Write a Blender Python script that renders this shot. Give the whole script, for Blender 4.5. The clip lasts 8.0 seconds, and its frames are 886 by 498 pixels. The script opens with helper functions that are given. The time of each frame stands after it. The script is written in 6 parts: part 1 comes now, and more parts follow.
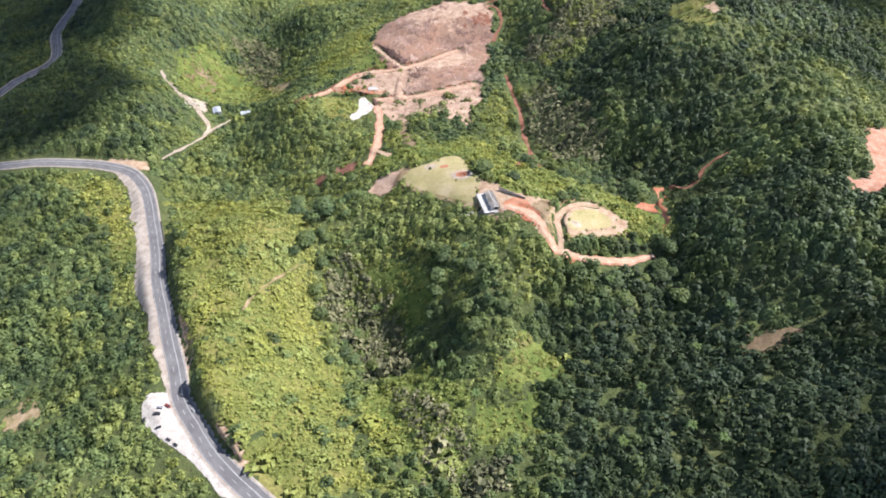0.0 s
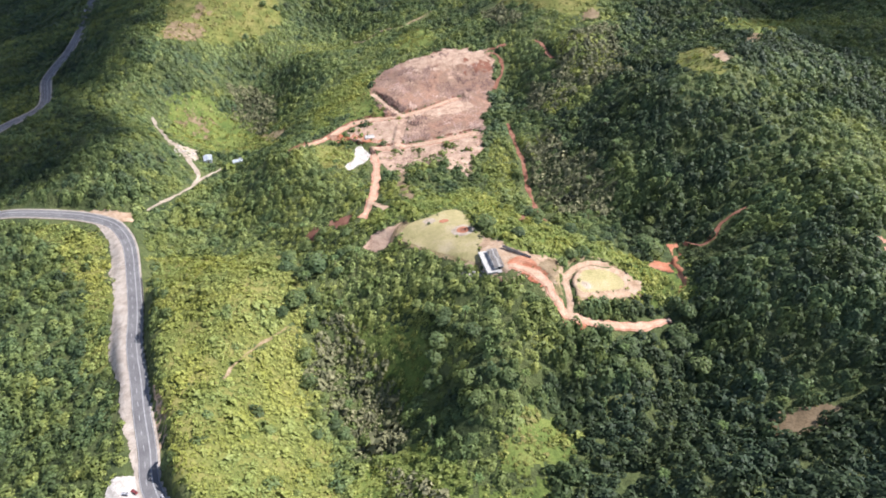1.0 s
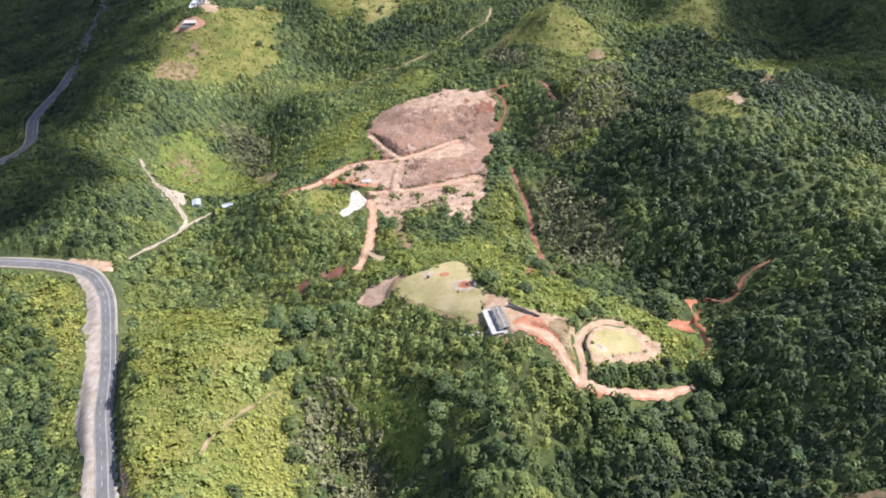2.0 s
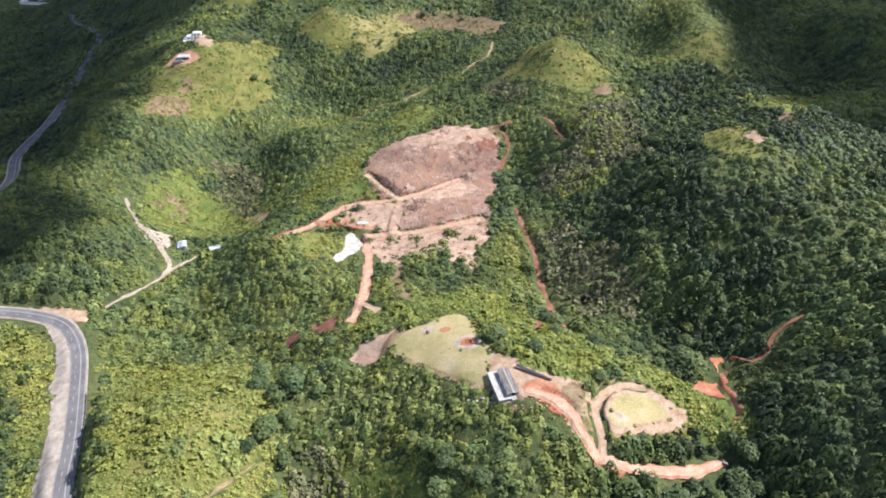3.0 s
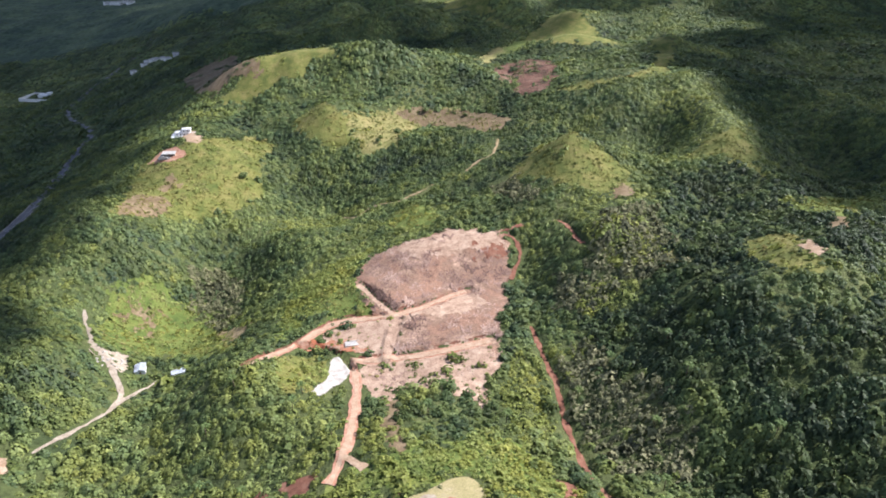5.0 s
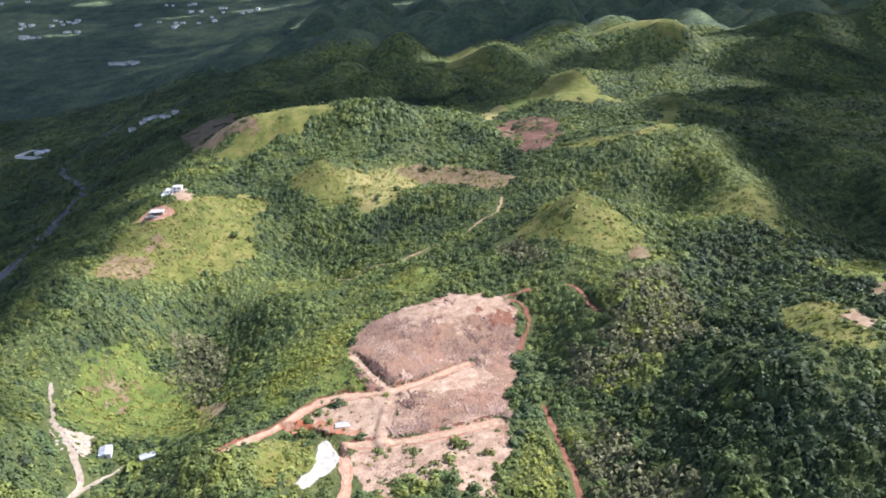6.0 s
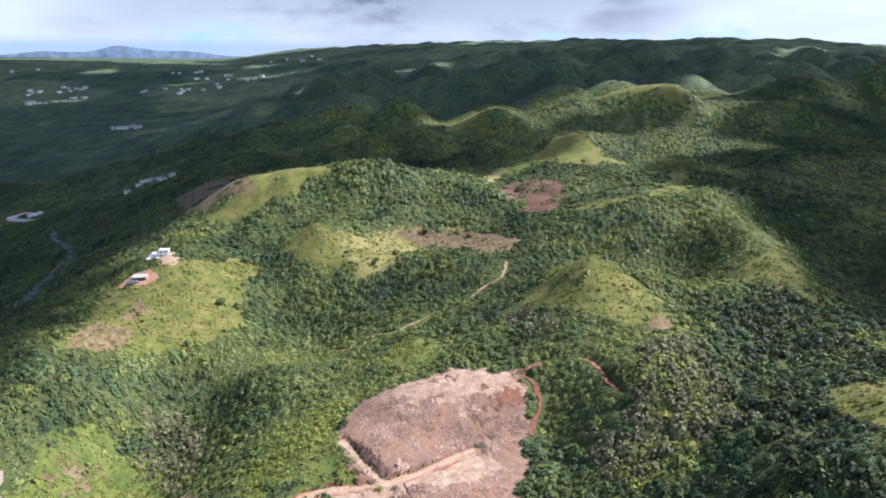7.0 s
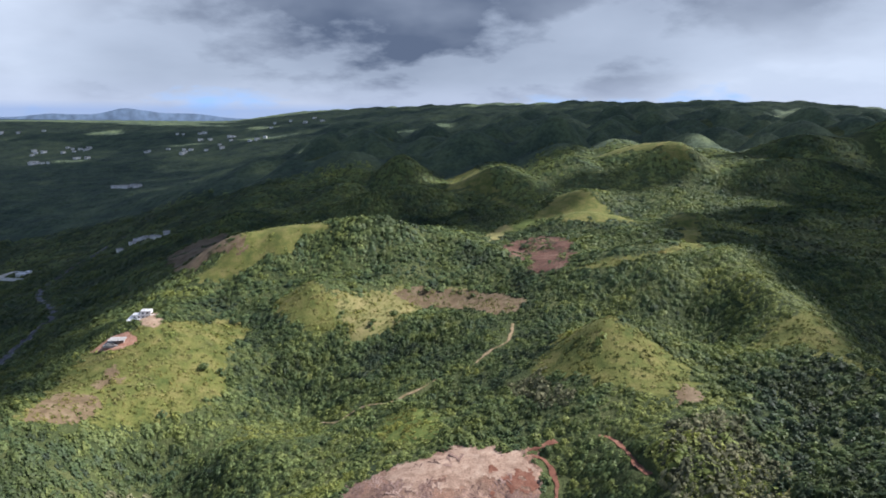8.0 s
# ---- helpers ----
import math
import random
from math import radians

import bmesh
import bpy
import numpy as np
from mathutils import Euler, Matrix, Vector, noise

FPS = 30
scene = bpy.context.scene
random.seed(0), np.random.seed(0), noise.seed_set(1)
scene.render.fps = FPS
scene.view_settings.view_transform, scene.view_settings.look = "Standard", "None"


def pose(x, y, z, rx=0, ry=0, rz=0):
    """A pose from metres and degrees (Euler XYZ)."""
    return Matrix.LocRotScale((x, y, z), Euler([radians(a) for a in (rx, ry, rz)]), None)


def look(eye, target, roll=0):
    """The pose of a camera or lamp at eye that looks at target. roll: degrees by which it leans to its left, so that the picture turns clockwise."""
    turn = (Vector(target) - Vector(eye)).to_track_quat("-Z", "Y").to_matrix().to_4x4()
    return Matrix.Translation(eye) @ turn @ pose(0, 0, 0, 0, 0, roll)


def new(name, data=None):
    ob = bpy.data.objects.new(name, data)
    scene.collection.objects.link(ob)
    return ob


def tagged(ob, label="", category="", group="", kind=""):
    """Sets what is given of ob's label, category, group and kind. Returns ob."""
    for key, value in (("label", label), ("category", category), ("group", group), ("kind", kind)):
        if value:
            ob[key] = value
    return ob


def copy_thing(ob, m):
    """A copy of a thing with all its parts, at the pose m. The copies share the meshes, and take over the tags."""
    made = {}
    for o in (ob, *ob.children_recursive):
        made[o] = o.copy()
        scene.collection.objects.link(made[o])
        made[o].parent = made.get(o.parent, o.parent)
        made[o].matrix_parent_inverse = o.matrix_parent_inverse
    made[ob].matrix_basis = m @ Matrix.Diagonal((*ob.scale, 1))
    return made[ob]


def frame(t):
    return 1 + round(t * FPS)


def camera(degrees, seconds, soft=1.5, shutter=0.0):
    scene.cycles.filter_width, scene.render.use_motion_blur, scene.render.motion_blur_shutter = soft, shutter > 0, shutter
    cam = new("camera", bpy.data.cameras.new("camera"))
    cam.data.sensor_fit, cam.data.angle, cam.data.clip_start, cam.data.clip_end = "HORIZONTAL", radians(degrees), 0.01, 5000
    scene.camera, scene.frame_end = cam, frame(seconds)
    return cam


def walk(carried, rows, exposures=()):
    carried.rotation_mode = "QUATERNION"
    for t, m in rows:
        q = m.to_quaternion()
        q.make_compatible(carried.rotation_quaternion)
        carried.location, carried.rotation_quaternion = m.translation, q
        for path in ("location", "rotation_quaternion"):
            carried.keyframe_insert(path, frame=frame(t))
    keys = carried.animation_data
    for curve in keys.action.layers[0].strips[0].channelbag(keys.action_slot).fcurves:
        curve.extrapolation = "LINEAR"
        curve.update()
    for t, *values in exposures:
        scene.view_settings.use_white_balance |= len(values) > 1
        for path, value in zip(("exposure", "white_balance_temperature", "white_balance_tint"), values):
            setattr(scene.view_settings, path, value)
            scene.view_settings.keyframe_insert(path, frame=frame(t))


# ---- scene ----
cam = camera(70.2, 8.0, 1.8)
METRES, EYE, TILT, LEAN, TURN = 260.0, 300.0, -46.2, 0.0, 0.0
ROWS = [
    (0.0, 0.0, 0.0, 0.0, -0.0, 0.0, 0.0),
    (0.5, -0.0007, 0.0474, 0.0218, -0.05, 1.89, -0.07),
    (1.0, -0.0015, 0.0957, 0.0454, -0.11, 3.61, -0.13),
    (1.5, -0.0019, 0.1448, 0.07, -0.13, 5.25, -0.17),
    (3.0, -0.0059, 0.2978, 0.1505, -0.21, 9.48, -0.26),
    (3.5, -0.0065, 0.3507, 0.1786, -0.21, 10.99, -0.29),
    (4.0, -0.008, 0.4052, 0.2071, -0.2, 12.79, -0.32),
    (4.5, -0.0093, 0.4606, 0.2371, -0.18, 15.19, -0.35),
    (6.0, -0.0142, 0.6337, 0.3327, -0.13, 22.79, -0.42),
    (6.5, -0.0154, 0.6936, 0.3663, -0.14, 25.56, -0.48),
    (7.0, -0.017, 0.7546, 0.4007, -0.14, 28.51, -0.51),
    (7.5, -0.018, 0.8176, 0.4364, -0.1, 31.39, -0.54),
    (8.0, -0.0192, 0.8809, 0.4723, -0.07, 33.96, -0.59),
]
walk(cam, [(t, pose(0, 0, EYE, TILT, LEAN, TURN) @ pose(METRES * x, METRES * y, METRES * z, 90 + pitch, roll, yaw)) for t, x, y, z, yaw, pitch, roll in ROWS],
     [(0.0, 1.22, 5880, 17), (4.5, 1.14, 5890, 17), (6.5, 1.27, 5720, 17), (8.0, 0.68, 5810, 17)])

# ---- light: sun from the right and ahead, a broken cloud layer ----
SUN_AZ, SUN_EL = radians(74), radians(47)      # azimuth from +y towards +x
SUN_DIR = Vector((math.sin(SUN_AZ) * math.cos(SUN_EL), math.cos(SUN_AZ) * math.cos(SUN_EL), math.sin(SUN_EL)))
sun_data = bpy.data.lights.new("sun", "SUN")
sun_data.energy, sun_data.angle, sun_data.color = 4.8, radians(0.6), (1.0, 0.94, 0.84)
sun = new("sun", sun_data)
sun.matrix_world = look(SUN_DIR * 3000, (0, 0, 0))


def nodes_of(tree):
    tree.nodes.clear()
    return tree.nodes, tree.links


def build_world():
    w = bpy.data.worlds.new("sky")
    w.use_nodes = True
    n, l = nodes_of(w.node_tree)
    out, bg = n.new("ShaderNodeOutputWorld"), n.new("ShaderNodeBackground")
    sky = n.new("ShaderNodeTexSky")
    sky.sky_type, sky.sun_disc = "NISHITA", False
    sky.sun_elevation, sky.sun_rotation = SUN_EL, SUN_AZ
    dim = n.new("ShaderNodeVectorMath")
    dim.operation = "SCALE"
    dim.inputs["Scale"].default_value = 0.085
    l.new(sky.outputs[0], dim.inputs[0])
    coord, sep = n.new("ShaderNodeTexCoord"), n.new("ShaderNodeSeparateXYZ")
    l.new(coord.outputs["Generated"], sep.inputs[0])

    def ranged(value, a, b, c, d):
        r = n.new("ShaderNodeMapRange")
        for key, v in (("From Min", a), ("From Max", b), ("To Min", c), ("To Max", d)):
            r.inputs[key].default_value = v
        l.new(value, r.inputs["Value"])
        return r.outputs[0]

    # a level layer of cloud overhead: the view ray meets it far off near the horizon
    over = n.new("ShaderNodeMath")
    over.operation, over.inputs[1].default_value = "ADD", 0.33
    l.new(sep.outputs["Z"], over.inputs[0])
    plane = n.new("ShaderNodeCombineXYZ")
    for key in ("X", "Y"):
        d = n.new("ShaderNodeMath")
        d.operation = "DIVIDE"
        l.new(sep.outputs[key], d.inputs[0])
        l.new(over.outputs[0], d.inputs[1])
        l.new(d.outputs[0], plane.inputs[key])

    def puffs(scale, detail, move, rough):
        v = n.new("ShaderNodeMapping")
        v.inputs["Location"].default_value = move
        l.new(plane.outputs[0], v.inputs["Vector"])
        t = n.new("ShaderNodeTexNoise")
        t.inputs["Scale"].default_value, t.inputs["Detail"].default_value, t.inputs["Roughness"].default_value = scale, detail, rough
        l.new(v.outputs[0], t.inputs["Vector"])
        return t.outputs["Fac"]

    def mixed(fac, a, b):
        m = n.new("ShaderNodeMixRGB")
        l.new(fac, m.inputs["Fac"])
        for key, v in (("Color1", a), ("Color2", b)):
            if isinstance(v, tuple):
                m.inputs[key].default_value = (*v, 1)
            else:
                l.new(v, m.inputs[key])
        return m.outputs[0]

    # broken cloud layer: white edges, grey undersides, blue between, a white band low down
    shape = puffs(0.62, 6, (2.48, 3.0, 0.5), 0.46)
    under = mixed(ranged(shape, 0.42, 0.68, 0, 1), (0.435, 0.485, 0.52), (0.078, 0.101, 0.138))
    fluff = mixed(ranged(puffs(1.9, 8, (0.3, 2.0, 0.7), 0.56), 0.46, 0.56, 0, 1), under, (0.365, 0.415, 0.455))
    half = n.new("ShaderNodeMixRGB")
    half.inputs["Fac"].default_value = 0.5
    l.new(under, half.inputs["Color1"])
    l.new(fluff, half.inputs["Color2"])
    band = mixed(ranged(sep.outputs["Z"], 0.0, 0.05, 0.6, 0), half.outputs[0], (0.38, 0.42, 0.48))
    cloud = mixed(ranged(sep.outputs["Z"], 0.25, 0.6, 0, 1), band, (0.082, 0.121, 0.210))
    air = mixed(ranged(sep.outputs["Z"], 0.0, 0.35, 0, 1), (0.26, 0.40, 0.60), dim.outputs[0])
    sky_all = mixed(ranged(puffs(0.9, 8, (4.3, 1.0, 3.2), 0.55), 0.33, 0.40, 0, 1), air, cloud)
    low = mixed(ranged(sep.outputs["Z"], 0.0, 0.012, 0.7, 0), sky_all, (0.21, 0.29, 0.43))
    l.new(low, bg.inputs["Color"])
    bg.inputs["Strength"].default_value = 1.0
    l.new(bg.outputs[0], out.inputs["Surface"])
    scene.world = w


build_world()


# ---- materials ----
def material(name, stops, scale=0.3, fine=3.0, rough=0.9, bump=0.3, depth=0.3, spec=0.2, voronoi=0.0):
    """A rough natural surface: stops are colours along a broad noise, with fine grain and relief on top."""
    m = bpy.data.materials.new(name)
    m.use_nodes = True
    n, l = nodes_of(m.node_tree)
    out, bsdf = n.new("ShaderNodeOutputMaterial"), n.new("ShaderNodeBsdfPrincipled")
    coord = n.new("ShaderNodeTexCoord")
    broad, grain = n.new("ShaderNodeTexNoise"), n.new("ShaderNodeTexNoise")
    for node, s, d in ((broad, scale, 6), (grain, fine, 8)):
        node.inputs["Scale"].default_value, node.inputs["Detail"].default_value = s, d
        node.inputs["Roughness"].default_value = 0.62
        l.new(coord.outputs["Object"], node.inputs["Vector"])
    ramp = n.new("ShaderNodeValToRGB")
    els = ramp.color_ramp.elements
    els[0].position, els[1].position = 0.32, 0.68
    els[0].color, els[1].color = (*stops[0], 1), (*stops[-1], 1)
    for k, c in enumerate(stops[1:-1]):
        e = els.new(0.32 + 0.36 * (k + 1) / (len(stops) - 1))
        e.color = (*c, 1)
    l.new(broad.outputs["Fac"], ramp.inputs["Fac"])
    dark = n.new("ShaderNodeMapRange")
    dark.inputs["From Min"].default_value, dark.inputs["From Max"].default_value = 0.3, 0.7
    dark.inputs["To Min"].default_value, dark.inputs["To Max"].default_value = 0.62, 1.3
    l.new(grain.outputs["Fac"], dark.inputs["Value"])
    mul = n.new("ShaderNodeVectorMath")
    mul.operation = "SCALE"
    l.new(ramp.outputs["Color"], mul.inputs[0])
    l.new(dark.outputs[0], mul.inputs["Scale"])
    l.new(mul.outputs[0], bsdf.inputs["Base Color"])
    bsdf.inputs["Roughness"].default_value = rough
    bsdf.inputs["Specular IOR Level"].default_value = spec
    b = n.new("ShaderNodeBump")
    b.inputs["Strength"].default_value, b.inputs["Distance"].default_value = bump, depth
    if voronoi:
        v = n.new("ShaderNodeTexVoronoi")
        v.inputs["Scale"].default_value = voronoi
        l.new(coord.outputs["Object"], v.inputs["Vector"])
        l.new(v.outputs["Distance"], b.inputs["Height"])
        b.invert = True
    else:
        l.new(grain.outputs["Fac"], b.inputs["Height"])
    l.new(b.outputs[0], bsdf.inputs["Normal"])
    l.new(bsdf.outputs[0], out.inputs["Surface"])
    return m


def leaf_material(name, stops, through_light=0.25, rough=0.6, kinds_apart=True):
    """Foliage: each plant has its own tint, each leaf clump a little more."""
    m = bpy.data.materials.new(name)
    m.use_nodes = True
    n, l = nodes_of(m.node_tree)
    out, bsdf = n.new("ShaderNodeOutputMaterial"), n.new("ShaderNodeBsdfPrincipled")
    tint, geo, info = n.new("ShaderNodeAttribute"), n.new("ShaderNodeNewGeometry"), n.new("ShaderNodeObjectInfo")
    tint.attribute_name = "tint"
    a, b = n.new("ShaderNodeMath"), n.new("ShaderNodeMath")
    a.operation = b.operation = "MULTIPLY_ADD"
    a.inputs[1].default_value, b.inputs[1].default_value = 0.15, 0.10
    l.new(geo.outputs["Random Per Island"], a.inputs[0])
    l.new(tint.outputs["Fac"], a.inputs[2])
    l.new(info.outputs["Random"], b.inputs[0])
    l.new(a.outputs[0], b.inputs[2])
    ramp = n.new("ShaderNodeValToRGB")
    els = ramp.color_ramp.elements
    els[0].position, els[1].position = 0.1, 1.25 / 1.3
    els[0].color, els[1].color = (*stops[0], 1), (*stops[-1], 1)
    for k, c in enumerate(stops[1:-1]):
        e = els.new(0.1 + 0.86 * (k + 1) / (len(stops) - 1))
        e.color = (*c, 1)
    l.new(b.outputs[0], ramp.inputs["Fac"])
    # mottled colour paints in the shade of gaps between twigs; stands of greyer or yellower kinds
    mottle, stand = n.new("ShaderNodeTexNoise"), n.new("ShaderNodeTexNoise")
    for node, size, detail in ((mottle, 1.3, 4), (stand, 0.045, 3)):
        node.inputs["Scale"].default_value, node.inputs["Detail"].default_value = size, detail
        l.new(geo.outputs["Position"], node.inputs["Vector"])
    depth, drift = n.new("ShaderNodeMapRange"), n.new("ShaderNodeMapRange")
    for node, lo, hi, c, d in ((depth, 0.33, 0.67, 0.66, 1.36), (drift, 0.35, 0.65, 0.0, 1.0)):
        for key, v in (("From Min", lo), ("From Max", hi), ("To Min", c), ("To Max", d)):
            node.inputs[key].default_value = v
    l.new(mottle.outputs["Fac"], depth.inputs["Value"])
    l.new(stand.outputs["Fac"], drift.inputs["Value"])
    hue, deep = n.new("ShaderNodeMixRGB"), n.new("ShaderNodeVectorMath")
    hue.blend_type, hue.inputs["Fac"].default_value = "MULTIPLY", 1.0
    kinds = n.new("ShaderNodeMixRGB")
    kinds.inputs["Color1"].default_value, kinds.inputs["Color2"].default_value = (0.88, 0.99, 1.18, 1), (1.02, 1.0, 0.86, 1)
    if not kinds_apart:
        kinds.inputs["Color1"].default_value = kinds.inputs["Color2"].default_value = (1, 1, 1, 1)
    l.new(drift.outputs[0], kinds.inputs["Fac"])
    l.new(ramp.outputs["Color"], hue.inputs["Color1"])
    l.new(kinds.outputs[0], hue.inputs["Color2"])
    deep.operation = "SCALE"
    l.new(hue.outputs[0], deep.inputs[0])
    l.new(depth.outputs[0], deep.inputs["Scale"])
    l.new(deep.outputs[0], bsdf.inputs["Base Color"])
    bsdf.inputs["Roughness"].default_value = rough
    bsdf.inputs["Specular IOR Level"].default_value = 0.25
    tr, mix = n.new("ShaderNodeBsdfTranslucent"), n.new("ShaderNodeMixShader")
    l.new(deep.outputs[0], tr.inputs["Color"])
    mix.inputs["Fac"].default_value = through_light
    l.new(bsdf.outputs[0], mix.inputs[1])
    l.new(tr.outputs[0], mix.inputs[2])
    l.new(mix.outputs[0], out.inputs["Surface"])
    return m


M_GROUND = material("undergrowth", [(0.038, 0.054, 0.021), (0.068, 0.085, 0.029), (0.112, 0.124, 0.046)], 0.03, 0.35, 0.95, 0.9, 1.5)
M_GRASS = material("tall_grass", [(0.076, 0.098, 0.024), (0.138, 0.146, 0.038), (0.208, 0.184, 0.062)], 0.07, 0.8, 0.95, 0.6, 0.5)
M_LUSH = material("lush_grass", [(0.062, 0.092, 0.022), (0.110, 0.144, 0.033), (0.168, 0.188, 0.050)], 0.09, 0.9, 0.95, 0.7, 0.6)
M_PALE_GRASS = material("dry_grass", [(0.13, 0.14, 0.045), (0.22, 0.205, 0.075), (0.28, 0.235, 0.10)], 0.06, 1.2, 0.95, 0.4, 0.3)
M_LAWN = material("mown_grass", [(0.235, 0.212, 0.09), (0.315, 0.27, 0.132), (0.38, 0.318, 0.195)], 0.09, 2.0, 0.95, 0.25, 0.12)
M_RED = material("red_earth", [(0.25, 0.085, 0.042), (0.335, 0.135, 0.075), (0.40, 0.21, 0.13)], 0.12, 1.5, 0.95, 0.5, 0.3)
M_TRACK = material("track_earth", [(0.31, 0.138, 0.084), (0.385, 0.208, 0.138), (0.455, 0.305, 0.218)], 0.3, 1.6, 0.95, 0.4, 0.2)
M_WORN = material("worn_track", [(0.315, 0.205, 0.132), (0.385, 0.268, 0.182), (0.45, 0.342, 0.248)], 0.35, 2.2, 0.95, 0.4, 0.15)
M_SITE = material("pale_site_earth", [(0.25, 0.195, 0.14), (0.33, 0.275, 0.21), (0.41, 0.355, 0.285)], 0.3, 2.0, 0.95, 0.5, 0.2)
M_SLIP = material("landslip_earth", [(0.055, 0.040, 0.026), (0.125, 0.064, 0.045), (0.20, 0.125, 0.088)], 0.06, 0.5, 0.95, 0.8, 1.2)
M_SAND = material("sandy_earth", [(0.245, 0.16, 0.098), (0.33, 0.235, 0.155), (0.41, 0.315, 0.228)], 0.2, 1.5, 0.95, 0.4, 0.2)
M_BROWN = material("bare_brown_earth", [(0.115, 0.082, 0.045), (0.175, 0.126, 0.072), (0.24, 0.182, 0.112)], 0.1, 1.2, 0.95, 0.5, 0.3)
# darker red earth; also carries painted shade on cut banks and the upper track
M_DARK_RED = material("dark_red_earth", [(0.125, 0.053, 0.034), (0.20, 0.090, 0.058), (0.275, 0.148, 0.098)], 0.15, 1.4, 0.95, 0.5, 0.3)
M_BANK = material("dry_bank", [(0.16, 0.14, 0.06), (0.25, 0.19, 0.10), (0.36, 0.27, 0.18)], 0.2, 1.4, 0.95, 0.6, 0.4)
M_PALE_PINK = material("pale_pink_earth", [(0.245, 0.160, 0.113), (0.35, 0.243, 0.172), (0.45, 0.337, 0.248)], 0.2, 1.3, 0.95, 0.4, 0.3)
M_PINK = material("cleared_earth", [(0.14, 0.085, 0.061), (0.28, 0.165, 0.112), (0.225, 0.145, 0.101), (0.40, 0.27, 0.19)], 0.06, 0.9, 0.95, 0.9, 0.8)
M_GRAVEL = material("pale_gravel", [(0.235, 0.195, 0.155), (0.32, 0.275, 0.228), (0.40, 0.355, 0.30)], 0.25, 2.5, 0.95, 0.4, 0.15)
M_WHITE_STONE = material("crushed_limestone", [(0.30, 0.275, 0.24), (0.40, 0.37, 0.33), (0.48, 0.45, 0.40)], 0.3, 2.0, 0.9, 0.5, 0.25)
M_ASPHALT = material("asphalt", [(0.105, 0.101, 0.102), (0.135, 0.13, 0.13), (0.165, 0.16, 0.158)], 0.12, 6.0, 0.85, 0.2, 0.03)
M_LINE = material("road_paint", [(0.28, 0.28, 0.275), (0.38, 0.38, 0.37)], 1.0, 8.0, 0.7, 0.1, 0.01)
M_CONCRETE = material("concrete", [(0.29, 0.275, 0.255), (0.37, 0.355, 0.33), (0.45, 0.43, 0.40)], 0.4, 4.0, 0.85, 0.2, 0.03)
M_ROOF_SHEET = material("weathered_roof_sheet", [(0.24, 0.22, 0.20), (0.32, 0.295, 0.27), (0.40, 0.375, 0.345)], 0.6, 5.0, 0.6, 0.2, 0.03, 0.4)
M_WHITE_WALL = material("white_render", [(0.70, 0.70, 0.69), (0.80, 0.80, 0.79)], 0.5, 5.0, 0.8, 0.1, 0.02)
M_WOOD = material("rough_timber", [(0.16, 0.10, 0.06), (0.25, 0.17, 0.11)], 1.2, 9.0, 0.85, 0.3, 0.02)
M_DARK = material("dark_opening", [(0.02, 0.02, 0.022), (0.035, 0.035, 0.04)], 1.0, 6.0, 0.4, 0.1, 0.01)
M_TRUNK = material("bark", [(0.10, 0.075, 0.05), (0.19, 0.15, 0.11)], 1.5, 9.0, 0.95, 0.5, 0.05)
# bluer green than the near leaves: distance haze put into the base colour
M_FAR_WOOD = material("haze_tinted_canopy", [(0.043, 0.064, 0.043), (0.072, 0.100, 0.056), (0.115, 0.145, 0.070)], 0.012, 0.11, 0.95, 0.5, 2.0)
M_CLOUD = material("cloud", [(0.75, 0.75, 0.76), (0.82, 0.82, 0.82)], 0.004, 0.02, 1.0, 0.3, 30.0)


def thin_cloud(m, clear):
    """Lets part of the sunlight through, as thin cloud does."""
    n, l = m.node_tree.nodes, m.node_tree.links
    out, body = n["Material Output"], n["Principled BSDF"]
    gap, mix = n.new("ShaderNodeBsdfTransparent"), n.new("ShaderNodeMixShader")
    mix.inputs["Fac"].default_value = clear
    l.new(body.outputs[0], mix.inputs[1])
    l.new(gap.outputs[0], mix.inputs[2])
    l.new(mix.outputs[0], out.inputs["Surface"])


thin_cloud(M_CLOUD, 0.38)
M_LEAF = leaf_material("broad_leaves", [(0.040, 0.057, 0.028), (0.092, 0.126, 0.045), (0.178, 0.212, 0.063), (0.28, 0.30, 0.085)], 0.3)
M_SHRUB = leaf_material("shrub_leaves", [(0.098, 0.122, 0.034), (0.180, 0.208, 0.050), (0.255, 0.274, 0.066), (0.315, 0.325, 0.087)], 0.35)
M_DRY = leaf_material("dry_scrub_leaves", [(0.060, 0.064, 0.036), (0.125, 0.130, 0.066), (0.195, 0.190, 0.098), (0.27, 0.26, 0.14)], 0.15, 0.8, False)
M_BRUSH = leaf_material("dead_brush", [(0.062, 0.038, 0.031), (0.145, 0.090, 0.071), (0.255, 0.166, 0.131), (0.40, 0.285, 0.222)], 0.05, 0.9, False)
M_TUFT = leaf_material("grass_tussocks", [(0.080, 0.098, 0.024), (0.142, 0.150, 0.036), (0.205, 0.195, 0.052), (0.26, 0.225, 0.08)], 0.3, 0.8)
M_PALM = leaf_material("palm_fronds", [(0.05, 0.08, 0.02), (0.10, 0.14, 0.04), (0.17, 0.20, 0.07)])

